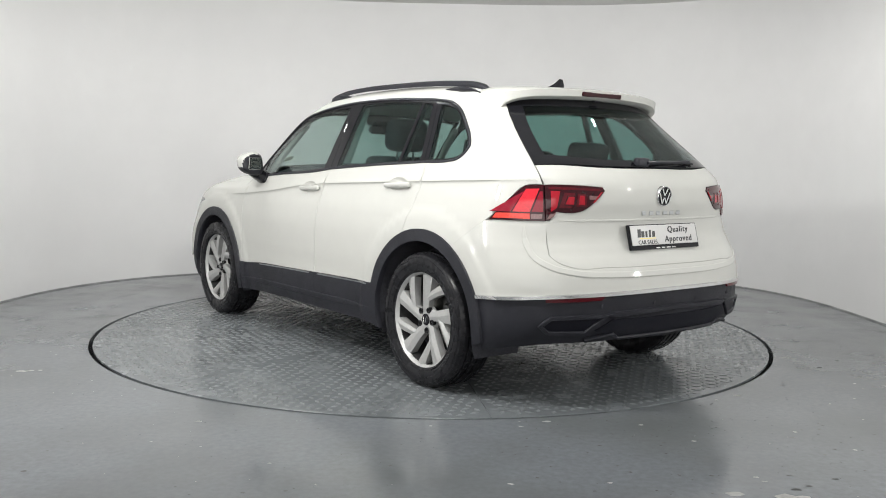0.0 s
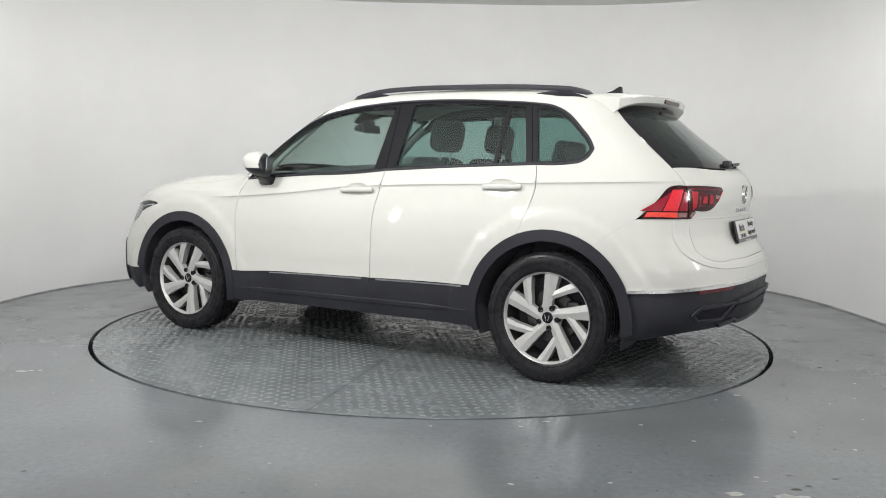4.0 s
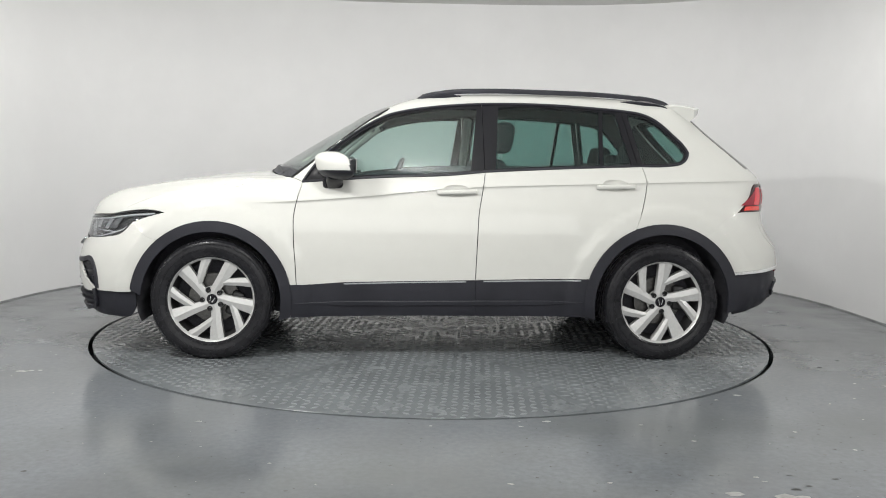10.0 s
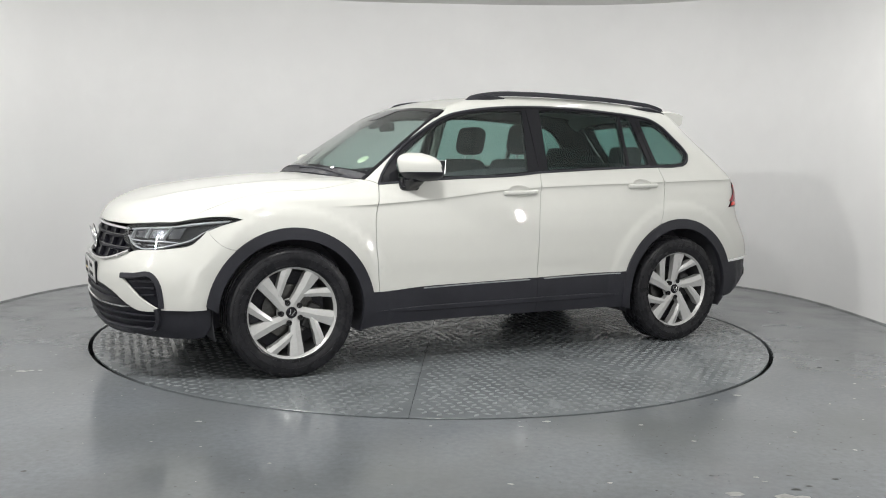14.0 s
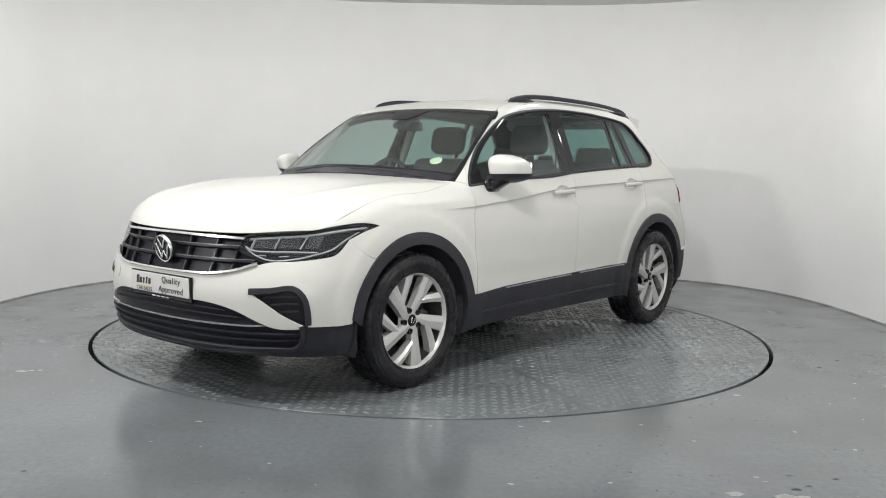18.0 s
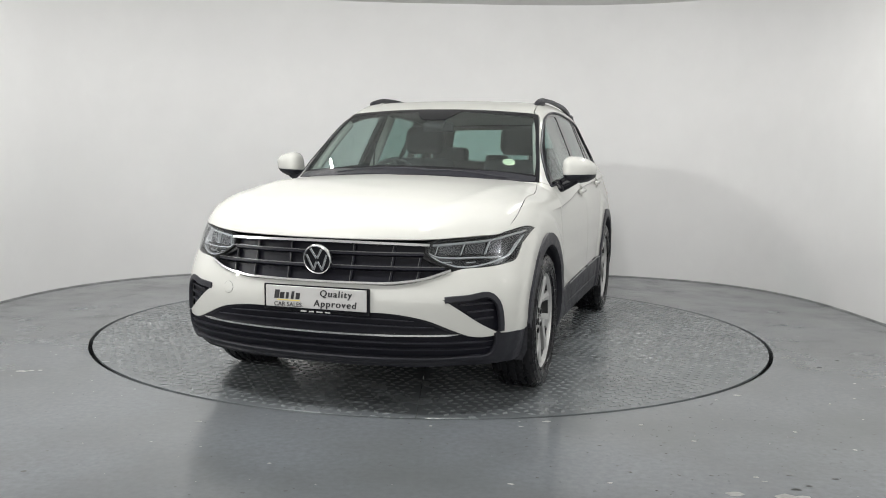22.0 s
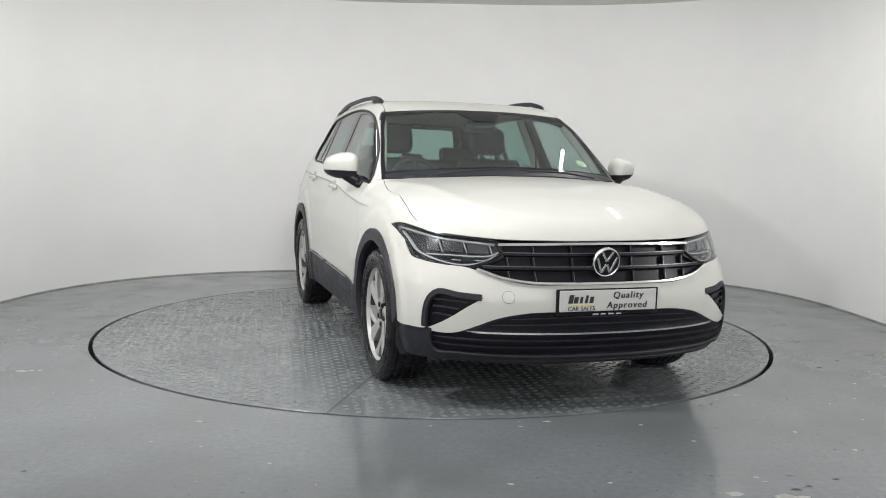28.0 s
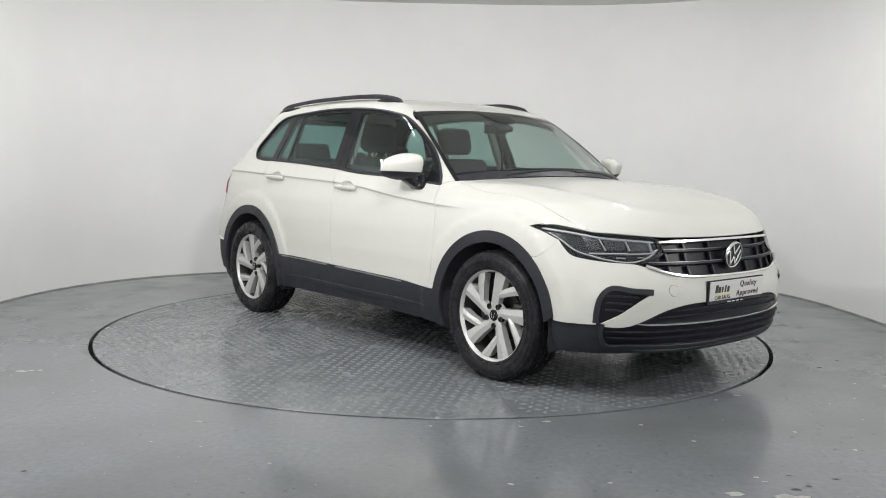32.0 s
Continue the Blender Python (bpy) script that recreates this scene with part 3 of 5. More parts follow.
body_side = both("body_side", skin(cat3(ROOF_RIM[:-1], REAR_EDGE, arch(REAR_HUB, R_ARCH, 110, 59, 9), SEAM_R[::-1], LAMP_OUTER[::-1][1:],
                                        GATE_TOP[::-1][1:], ROOF_EDGE[::-1], SCREEN_EDGE[::-1]), SIDE_TOP, crease=True), (PAINT, CABIN))
hood = part("hood", whole(skin(cat3(top((-1.115, 0), (-1.08, -.30), (-1.01, -.55)), HOOD_SIDE, HOOD_FRONT[1:]), NOSE_TOP, gap=.0008, centred=True)), SEEN, car)
roof = part("roof", whole(skin(cat3(top((-.385, 0), (-.370, -.3), (-.335, -.60)), ROOF_EDGE[1:], top((1.47, -.55), (1.50, -.3), (1.505, 0))), TOP, gap=.001, centred=True)), (PAINT, HEADLINER), car)

# windscreen with its dark rim
SCREEN_RIM = cat3(top((-1.10, 0), (-1.065, -.30), (-1.0, -.55)), SCREEN_EDGE, top((-.375, -.3), (-.39, 0)))
SCREEN_IN = cat3(top((-1.03, 0), (-1.0, -.30), (-.93, -.56), (-.872, -.722), (-.80, -.714), (-.65, -.680), (-.50, -.646), (-.395, -.612), (-.415, -.3), (-.43, 0)))
part("screen_rim", whole(skin(cat3(SCREEN_RIM, top((-.43, 0)), SCREEN_IN[::-1][1:]), NOSE_TOP, lift=.002, thick=.006, gap=.001, step=.03, centred=True)), GLOSS_BLACK, car, "black printed rim of the windscreen")
part("screen_band", whole(skin(top((-.425, 0), (-.420, -.150), (-.500, -.105), (-.545, -.070), (-.550, 0)), NOSE_TOP, lift=.0035, thick=.004, gap=.001, step=.03, centred=True)), GLOSS_BLACK, car, "black printed patch behind which the sensors sit")
windscreen = part("windscreen", whole(skin(SCREEN_IN, NOSE_TOP, lift=.001, thick=.005, gap=.0003, step=.05, centred=True)), SCREEN, car, "lightly green-tinted clear windscreen")

# side windows: dark frames with panes let in
FRONT_PANE = side((-.715, 1.080), (-.40, 1.096), (-.05, 1.112), (.148, 1.130), (.192, 1.500), (0, 1.494), (-.216, 1.462), (-.330, 1.434), (-.444, 1.380), (-.556, 1.308), (-.650, 1.234), (-.715, 1.170))
REAR_PANE = side((.300, 1.142), (.60, 1.160), (.930, 1.174), (.948, 1.500), (.678, 1.514), (.447, 1.518), (.327, 1.512))
VENT_PANE = side((.958, 1.175), (1.128, 1.184), (1.052, 1.490), (.976, 1.498))
QUARTER_PANE = side((1.200, 1.188), (1.365, 1.194), (1.430, 1.206), (1.460, 1.228), (1.474, 1.258), (1.452, 1.292), (1.388, 1.358), (1.290, 1.440), (1.215, 1.472), (1.132, 1.484))
CUT_B, CUT_C = side((.225, 1.531), (.232, 1.122)), side((1.092, 1.507), (1.172, 1.171))
both("window_frame", skin(cat3(BELT[:3], CUT_B[1:], CUT_B[:1], ROOF_RIM[8:0:-1]), SIDE, holes=(FRONT_PANE,), lift=-.003, thick=.03, gap=.002, step=.03), GLOSS_BLACK, front_door, "gloss black window surround")
both("window_frame", skin(cat3(CUT_B, BELT[4:5], CUT_C[1:], CUT_C[:1], ROOF_RIM[11:8:-1]), SIDE, holes=(REAR_PANE, VENT_PANE), lift=-.003, thick=.03, gap=.002, step=.03), GLOSS_BLACK, rear_door, "gloss black window surround")
both("quarter_window_frame", skin(cat3(CUT_C, side((1.192, 1.172)), ROOF_RIM[::-1][1:10]), SIDE, holes=(QUARTER_PANE,), lift=-.003, thick=.03, gap=.001, step=.03), GLOSS_BLACK, body_side, "gloss black window surround")
for pane, owner, mat in ((FRONT_PANE, front_door, PANE), (REAR_PANE, rear_door, PANE_DARK), (VENT_PANE, rear_door, PANE_DARK), (QUARTER_PANE, body_side, PANE_DARK)):
    both("window_pane", skin(pane, SIDE, lift=-.006, thick=.004, gap=-.001, step=.05), mat, owner, "green-tinted window glass")
both("belt_strip", band(BELT[:4], .014, .006, way=SIDE), TRIM, front_door)
both("belt_strip", band(BELT[3:], .014, .006, way=SIDE), TRIM, rear_door)
both("window_trim", band(ROOF_RIM, .014, .005, way=SIDE, step=.025), TRIM, body_side)

# lower cladding
for hub, r, dz, a0, a1 in ((FRONT_HUB, F_ARCH, 0, -12, 172), (REAR_HUB, R_ARCH, 0, -4, 190)):
    outer_arc, inner_arc = arch(hub, r + .002, a0, a1, 40), arch(hub, r - .060, a0 - 4, a1 + 4, 40)
    both("arch_cladding", skin(cat3(outer_arc, inner_arc[::-1]), SIDE, lift=.012, thick=.035, gap=0, step=.03, corner=60), TRIM, car, "grained black plastic wheel-arch cladding")
SILL_TOP = side((-.905, .446), (-.72, .452), (-.655, .457), (-.25, .470), (.181, .478), (.5, .486), (.868, .490))
both("sill_cladding", skin(cat3(SILL_TOP[:5], side((.184, .265), (-.45, .262), (-.905, .250))), SIDE, lift=.008, thick=.05, gap=.001), TRIM, car, "grained black plastic sill cladding")
both("sill_cladding", skin(cat3(SILL_TOP[4:], side((.850, .262), (.184, .265))), SIDE, lift=.008, thick=.05, gap=.001), TRIM, car, "grained black plastic sill cladding")
both("sill_strip", band(side((-.64, .452), (-.25, .464), (.172, .472)), .010, .009, way=SIDE, taper=.06), SATIN, car, "bright chrome strip")
both("sill_strip", band(side((.192, .473), (.5, .480), (.850, .484)), .010, .009, way=SIDE, taper=.06), SATIN, car, "bright chrome strip")
both("sill_ridge", band(side((-.88, .335), (-.3, .340), (.4, .346), (.86, .350)), .030, .007, way=SIDE, lift=.008, taper=.2), TRIM, car)

# front bumper
BUMP_TOP = front((0, .611), (-.20, .612), (-.394, .617), (-.520, .642), (-.640, .686))
BUMP_TOP2 = cat3(front((-.745, .695), (-.812, .707)), side((-1.890, .722)))
FOG = cat3(side((-2.030, .397)), side((-2.035, .45)), side((-2.055, .54)), front((-.785, .570), (-.68, .565), (-.580, .556), (-.655, .505), (-.745, .437)), side((-2.050, .400)))
BUMP_LOW = front((-.790, .388), (-.690, .392), (-.645, .410), (-.515, .464), (-.394, .487), (-.20, .493), (0, .494))
bumper = part("front_bumper", whole(skin(cat3(BUMP_TOP, BUMP_TOP2, SEAM_F, arch(FRONT_HUB, F_ARCH, 131, 174, 8), FOG, BUMP_LOW), FRONT_LEFT, step=.03, gap=-.0016, centred=True)), SEEN, car, "white painted front bumper")
LOWER = cat3(BUMP_LOW[::-1], FOG[::-1][:1], side((-1.935, .399)), side((-1.80, .394)), side((-1.80, .300)), side((-1.83, .245)), front((-.78, .235), (-.45, .245), (0, .245)))
part("lower_bumper", whole(skin(LOWER, FRONT_LEFT, lift=-.012, thick=.03, gap=-.002, step=.03, centred=True)), TRIM, bumper, "grained black plastic lower bumper with air intake")
INTAKE = front((0, .486), (-.38, .478), (-.50, .455), (-.62, .405), (-.70, .384), (-.797, .380), (-.790, .318), (-.757, .296), (-.58, .286), (-.40, .288), (0, .288))
part("air_intake", whole(skin(INTAKE, FRONT_LEFT, lift=-.010, thick=.004, gap=0, step=.03, centred=True)), GRILLE_BLACK, bumper, "black lower air intake")
for z0, z1, w, h, mat, nm in ((.389, .398, .012, .013, CHROME, "chrome_strip"), (.354, .362, .006, .012, TRIM, "intake_slat"), (.322, .332, .006, .010, TRIM, "intake_slat"), (.432, .428, .005, .008, TRIM, "intake_slat"), (.465, .455, .005, .006, TRIM, "intake_slat")):
    end = .66 if nm == "chrome_strip" else ((.46 if z0 > .45 else .55) if z0 > .42 else .785)
    part(nm, band(front(*[(end * k / 10, z0 + (z1 - z0) * (k / 10) ** 2) for k in range(-10, 11)]), w, h, lift=-.004, way=FRONT, taper=.05), mat, bumper,
         "bright chrome strip across lower intake" if mat is CHROME else "")
part("front_lip", band(front(*[(.74 * k / 10, .252 + .022 * (k / 10) ** 4) for k in range(-10, 11)]), .024, .016, lift=-.006, way=FRONT, taper=.08), TRIM, bumper, "black front lip")
part("lip_edge", band(cat3(side((-2.055, .400)), side((-2.045, .345)), front((-.775, .300), (-.68, .286), (-.4, .276), (0, .272), (.4, .276), (.68, .286), (.775, .296)), side((-2.045, .345)) * (1, -1, 1), side((-2.055, .400)) * (1, -1, 1)),
                      .024, .012, lift=-.004, step=.03, corner=70), TRIM, bumper, "black edge round lower intake")
vent = both("fog_vent", skin(cat3(FOG), FRONT_LEFT, lift=-.022, thick=.01, gap=-.001, step=.025), GRILLE_BLACK, bumper, "black vent panel in bumper corner")
for z in (.535, .500, .465):
    both("vent_slat", band(front((-.655 - (.535 - z) * .9, z - .004), (-.76, z + .003), (-.79, z + .003)), .008, .012, lift=-.018, way=FRONT), TRIM, vent)
both("vent_rim", band(cat3(front((-.590, .555), (-.68, .562), (-.780, .566)), side((-2.052, .54)), side((-2.034, .46)), side((-2.030, .405))), .030, .012, lift=-.006, way=FRONT_LEFT, corner=70), TRIM, vent)
TOW = [(.475 + .027 * math.cos(a * math.pi / 8), .560 + .027 * math.sin(a * math.pi / 8)) for a in range(16)]
tow_cover = part("tow_cover", skin(front(*TOW), FRONT, lift=.0018, thick=.005, gap=0, step=.02), PAINT, bumper)
part("cover_gap", band(front(*TOW), .0035, .0008, way=FRONT, closed=True, step=.02, sink=.002), SATIN_DARK, tow_cover)

# grille
GRILLE = cat3(front((0, .806), (-.25, .803), (-.490, .797), (-.484, .740), (-.560, .712), (-.635, .690), (-.52, .646), (-.394, .622), (0, .616)))
grille = part("grille", whole(skin(GRILLE, FRONT, lift=-.035, thick=.01, gap=-.003, step=.04, centred=True)), GRILLE_BLACK, car, "black slatted radiator grille with chrome strips")
both("grille_edge", band(front((-.50, .796), (-.484, .742), (-.56, .712), (-.632, .690)), .022, .006, lift=-.02, way=FRONT, corner=70), LAMP_BLACK, grille)
for z, end in ((.751, .48), (.690, .575)):
    part("grille_slat", band(front(*[(end * k / 8, z + .003 * (k / 8) ** 2) for k in range(-8, 9)]), .017, .022, lift=-.028, way=FRONT), GRILLE_BLACK, grille)
    part("slat_edge", band(front(*[(end * k / 8, z + .006 + .003 * (k / 8) ** 2) for k in range(-8, 9)]), .005, .004, lift=-.008, way=FRONT), SATIN_DARK, grille)
for y in (.160, .345, .465):
    for z0, z1 in ((.762, .795), (.701, .741), (.630, .680)):
        if y < .4 or z1 < .79:
            both("grille_post", band(front((-y, z0), (-y * 1.01, z1)), .009, .015, lift=-.028, way=FRONT), GRILLE_BLACK, grille)
            both("post_edge", band(front((-y + .005, z0), (-y * 1.01 + .005, z1)), .003, .003, lift=-.014, way=FRONT), SATIN_DARK, grille)
part("chrome_strip", band(front(*[(.50 * k / 8, .800 - .006 * (k / 8) ** 2) for k in range(-8, 9)]), .016, .014, lift=-.012, way=FRONT), CHROME, grille, "bright chrome strip under hood edge")
LOW_STRIP = front((-.600, .681), (-.56, .666), (-.52, .651), (-.394, .627), (-.20, .620), (0, .619))
part("chrome_strip", band(cat3(LOW_STRIP, (LOW_STRIP * (1, -1, 1))[::-1][1:]), .012, .014, lift=.001, way=FRONT), CHROME, grille, "bright chrome strip under grille")


def emblem(parent, place, r):
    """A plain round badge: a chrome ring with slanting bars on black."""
    badge = part("emblem", lathe([(.0001, .004), (r * .93, .004), (r, 0), (r, -.012)], 40), GLOSS_BLACK, parent, "round black badge with chrome ring")
    badge.matrix_local = place
    ring = smooth(part("ring", lathe([(r * .88, .001), (r * .89, -.000 + .008), (r * .95, .010), (r, .006), (r * 1.01, -.006)], 48), CHROME, badge))
    for x0, z0, x1, z1 in ((-.40, .74, -.02, .10), (.40, .74, .02, .10), (-.72, .36, -.30, -.70), (.72, .36, .30, -.70), (-.30, -.70, -.03, -.12), (.30, -.70, .03, -.12)):
        d = unit((x1 - x0, z1 - z0))
        n = np.array((-d[1], d[0])) * .075
        pts = [np.array((x0, z0)) + n, np.array((x0, z0)) - n, np.array((x1, z1)) - n, np.array((x1, z1)) + n]
        part("badge_bar", prism([tuple(p * r) for p in pts], .009, .002, .001), CHROME, badge)
    return badge


emblem(grille, pose(-2.262, 0, .717, 0, 0, 90) @ pose(0, 0, 0, -12, 0, 0), .070)

# headlamps
HEAD = cat3(side((-1.628, .856)), side((-1.705, .868)), side((-1.88, .853)), front((-.745, .836), (-.656, .827), (-.53, .815), (-.488, .802), (-.486, .758), (-.560, .712), (-.630, .692), (-.745, .697), (-.812, .709)),
            side((-1.892, .724)), side((-1.806, .796)), side((-1.715, .834)))
headlamp = both("headlamp", skin(HEAD, FRONT_LEFT, lift=-.045, thick=.01, gap=-.001, step=.03, corner=20), LAMP_GREY, car, "clear-lensed dark headlamp")
both("lamp_rim", band(HEAD, .008, .004, lift=-.008, closed=True, way=FRONT_LEFT, step=.02, corner=20, sink=.03), LAMP_BLACK, headlamp)
both("lamp_lens", skin(HEAD, FRONT_LEFT, lift=-.001, thick=.003, gap=.003, step=.03, corner=20), LENS, headlamp, "clear lens")
GUIDE = cat3(side((-1.69, .852)), side((-1.85, .842)), front((-.745, .822), (-.65, .812), (-.515, .798)))
both("light_guide", band(GUIDE, .011, .012, lift=-.034, way=FRONT_LEFT), LAMP_CLEAR, headlamp, "pale light guide")
GUIDE2 = cat3(side((-1.74, .832)), side((-1.815, .800)), side((-1.89, .755)), front((-.795, .732), (-.735, .713), (-.63, .706), (-.565, .722), (-.510, .752)))
both("light_guide", band(GUIDE2, .008, .012, lift=-.034, way=FRONT_LEFT), LAMP_CLEAR, headlamp, "pale light guide")
for y0, y1, z0, z1 in ((-.545, -.635, .758, .800), (-.655, -.735, .762, .814), (-.755, -.800, .762, .824)):
    both("reflector", skin(front((y0, z1), (y0, z0), (y1, z0), (y1, z1 + .003)), FRONT_LEFT, lift=-.032, thick=.01, gap=0, step=.03), LAMP_SILVER, headlamp, "dark silver reflector")
    both("reflector_edge", band(front((y0 + .004, z1 + .004), (y0 + .016, z0 - .004)), .005, .012, lift=-.032, way=FRONT_LEFT), LAMP_CLEAR, headlamp)
    both("reflector_edge", band(front((y0 - .012, .724), (y1 + .03, .726)), .004, .008, lift=-.032, way=FRONT_LEFT), LAMP_CLEAR, headlamp)
both("light_guide", band(front((-.800, .742), (-.70, .744), (-.600, .742), (-.53, .748), (-.500, .762)), .007, .016, lift=-.034, way=FRONT_LEFT), LAMP_CLEAR, headlamp, "pale light guide")

# tail: gate, glass, lamps, bumper
GLASS_L = GATE_TOP[:4]
gate_glass_rim = cat3(rear((0, 1.515), (-.3, 1.512)), GLASS_L, rear((-.35, 1.165), (0, 1.165)))
GLASS_IN = rear((0, 1.475), (-.3, 1.472), (-.480, 1.462), (-.512, 1.40), (-.555, 1.30), (-.582, 1.215), (-.35, 1.200), (0, 1.198))
GATE_LAMP = rear((-.669, 1.072), (-.40, 1.064), (-.388, 1.046), (-.450, .988), (-.500, .953), (-.628, .948), (-.655, .906), (-.674, .904))
gate = part("tailgate", whole(skin(cat3(rear((0, 1.158), (-.35, 1.158), (-.658, 1.164), (-.669, 1.072)), GATE_LAMP[1:], rear((-.680, .80), (-.690, .745), (-.665, .715), (-.610, .692), (-.42, .688), (0, .688))), REAR, step=.03, gap=.002, centred=True)), SEEN, car, "white tailgate")
part("gate_glass_rim", whole(skin(cat3(gate_glass_rim, GLASS_IN[::-1]), REAR, lift=.001, thick=.006, gap=.001, step=.03, centred=True)), GLOSS_BLACK, gate, "black printed rim of rear window")
part("rear_window", whole(skin(GLASS_IN, REAR, lift=0, thick=.004, gap=-.001, step=.05, centred=True)), PANE_DARK, gate, "dark green-tinted rear window")
part("gate_crease", band(rear(*[(.62 * k / 8, .905) for k in range(-8, 9)]), .010, .004, way=REAR, taper=.1), PAINT, gate)
lamp_gate = both("tail_lamp_inner", skin(GATE_LAMP, REAR, lift=.004, thick=.03, gap=.0015, step=.02), RED_BLACK, gate, "smoked dark red inner tail lamp")
LAMP_BITS = (  # corners, material, name
    (((-.655, 1.062), (-.420, 1.054), (-.410, 1.044), (-.655, 1.050)), RED_DARK, "lamp_strip"),
    (((-.648, 1.044), (-.610, 1.042), (-.628, .966), (-.652, .948)), RED_LENS, "lamp_block"),
    (((-.592, 1.036), (-.545, 1.034), (-.548, 1.022), (-.580, 1.022), (-.598, .978), (-.565, .977), (-.562, .966), (-.618, .966)), RED_DARK, "lamp_block"),
    (((-.574, 1.018), (-.548, 1.018), (-.552, .982), (-.590, .983)), RED_LENS, "lamp_block"),
    (((-.530, 1.032), (-.492, 1.030), (-.488, .974), (-.540, .972)), RED_DARK, "lamp_block"),
    (((-.522, 1.024), (-.500, 1.023), (-.498, .982), (-.528, .982)), RED_LENS, "lamp_block"),
    (((-.474, 1.024), (-.428, 1.021), (-.432, 1.004), (-.474, 1.006)), SMOKE, "reverse_lamp"),
    (((-.412, 1.040), (-.404, 1.040), (-.446, .992), (-.456, .992)), RED_LENS, "lamp_strip"),
    (((-.655, .938), (-.630, .940), (-.654, .914), (-.668, .912)), SMOKE, "lamp_strip"))
for pts, mat, nm in LAMP_BITS:
    both(nm, skin(rear(*pts), REAR, lift=.0065, thick=.004, gap=0, step=.03), mat, lamp_gate)
OUT_LAMP = rear((-.6715, 1.072), (-.735, 1.068), (-.802, .994), (-.852, .902), (-.74, .902), (-.676, .903))
lamp_out = both("tail_lamp", skin(OUT_LAMP, REAR_LEFT, lift=.006, thick=.03, gap=.0015, step=.02), RED_BLACK, car, "glossy red wrap-around tail lamp")
for pts, mat, nm in (
        (((-.742, 1.040), (-.775, 1.014), (-.842, .942), (-.795, .944)), RED_MID, "lamp_block"),
        (((-.690, 1.052), (-.735, 1.050), (-.790, .945), (-.735, .944)), RED_BRIGHT, "lamp_block"),
        (((-.680, 1.040), (-.690, 1.040), (-.728, .946), (-.684, .946)), RED_MID, "lamp_block"),
        (((-.735, .938), (-.832, .936), (-.842, .912), (-.735, .911)), AMBER, "lamp_strip"),
        (((-.687, .936), (-.731, .936), (-.731, .912), (-.689, .914)), SMOKE, "lamp_strip")):
    both(nm, skin(rear(*pts), REAR_LEFT, lift=.0085, thick=.004, gap=0, step=.02), mat, lamp_out)
CHROME_LINE = cat3(side((1.748, .530)), side((1.95, .546)), rear((-.735, .558), (-.467, .566), (-.2, .570), (0, .571)))
REAR_TOP = cat3(rear((0, .686), (-.42, .686), (-.612, .690), (-.668, .713), (-.693, .744), (-.684, .80), (-.672, .900)), SEAM_R)
rear_bumper = part("rear_bumper", whole(skin(cat3(REAR_TOP, arch(REAR_HUB, R_ARCH, 57, 23, 8), CHROME_LINE[1:]), REAR_LEFT, step=.03, gap=-.0018, centred=True)), SEEN, car, "white painted rear bumper")
BLACK_LOW = cat3(CHROME_LINE[::-1], arch(REAR_HUB, R_ARCH, 20, 4, 4), side((1.775, .275), (1.84, .285)), rear((-.735, .320), (-.45, .330), (0, .318)))
part("lower_bumper", whole(skin(BLACK_LOW, REAR_LEFT, lift=-.006, thick=.03, gap=0, step=.03, centred=True)), TRIM, rear_bumper, "grained black plastic lower rear bumper")
part("chrome_strip", band(cat3(CHROME_LINE, (CHROME_LINE * (1, -1, 1))[::-1][1:]), .021, .011, way=None, step=.03), CHROME, rear_bumper, "bright chrome strip")
both("rear_reflector", skin(rear((-.735, .553), (-.465, .560), (-.485, .540), (-.735, .533)), REAR_LEFT, lift=.004, thick=.02, gap=0, step=.03), RED_DARK, rear_bumper, "red reflector")
EXHAUST = rear((-.750, .420), (-.712, .458), (-.450, .464), (-.551, .384), (-.712, .386))
both("exhaust_trim", band(EXHAUST, .020, .013, lift=-.006, closed=True, way=REAR_LEFT, corner=18), TRIM, rear_bumper, "black trim framing a blind exhaust recess")
both("exhaust_recess", skin(EXHAUST, REAR_LEFT, lift=-.004, thick=.01, gap=0, step=.03), GRILLE_BLACK, rear_bumper)
STEP = rear((-.758, .893), (-.764, .80), (-.752, .738), (-.700, .694), (-.60, .668), (-.40, .656), (0, .653))
part("bumper_step", band(cat3(STEP, (STEP * (1, -1, 1))[::-1][1:]), .030, .0045, step=.03, way=REAR, taper=.06, corner=60), PAINT, rear_bumper)
part("bumper_ridge", band(cat3(rear(*[(.46 * k / 10, .480 - .012 * abs(k / 10)) for k in range(-10, 11)])), .024, .020, lift=-.006, way=REAR, taper=.05), TRIM, rear_bumper)
part("diffuser", skin(rear((-.41, .446), (.41, .446), (.50, .392), (.37, .360), (-.37, .360), (-.50, .392)), REAR, lift=.004, thick=.02, gap=0, corner=20), GRILLE_BLACK, rear_bumper)
part("diffuser_lip", band(rear((-.54, .350), (-.40, .374), (-.36, .352), (0, .352), (.36, .352), (.40, .374), (.54, .350)), .016, .014, way=REAR, corner=20), TRIM, rear_bumper)
for y in (-.30, -.10, .10, .30):
    part("parking_sensor", lathe([(.0001, .0015), (.008, .0015), (.009, 0)], 16), TRIM, rear_bumper).matrix_local = Matrix.Translation(Vector(map(float, rear((y * 1.6, .510))[0]))) @ pose(0, 0, 0, 0, 0, -90)
emblem(gate, pose(2.136, 0, 1.020, 0, 0, -90) @ pose(0, 0, 0, -4, 0, 0), .052)
for k in range(6):
    y = -.13 + .052 * k
    part("letter_bar", rounded_box((.005, .030, .020), .0015, 1, (float(rear((y, .937))[0][0]) + .002, y, .937)), SATIN, gate)

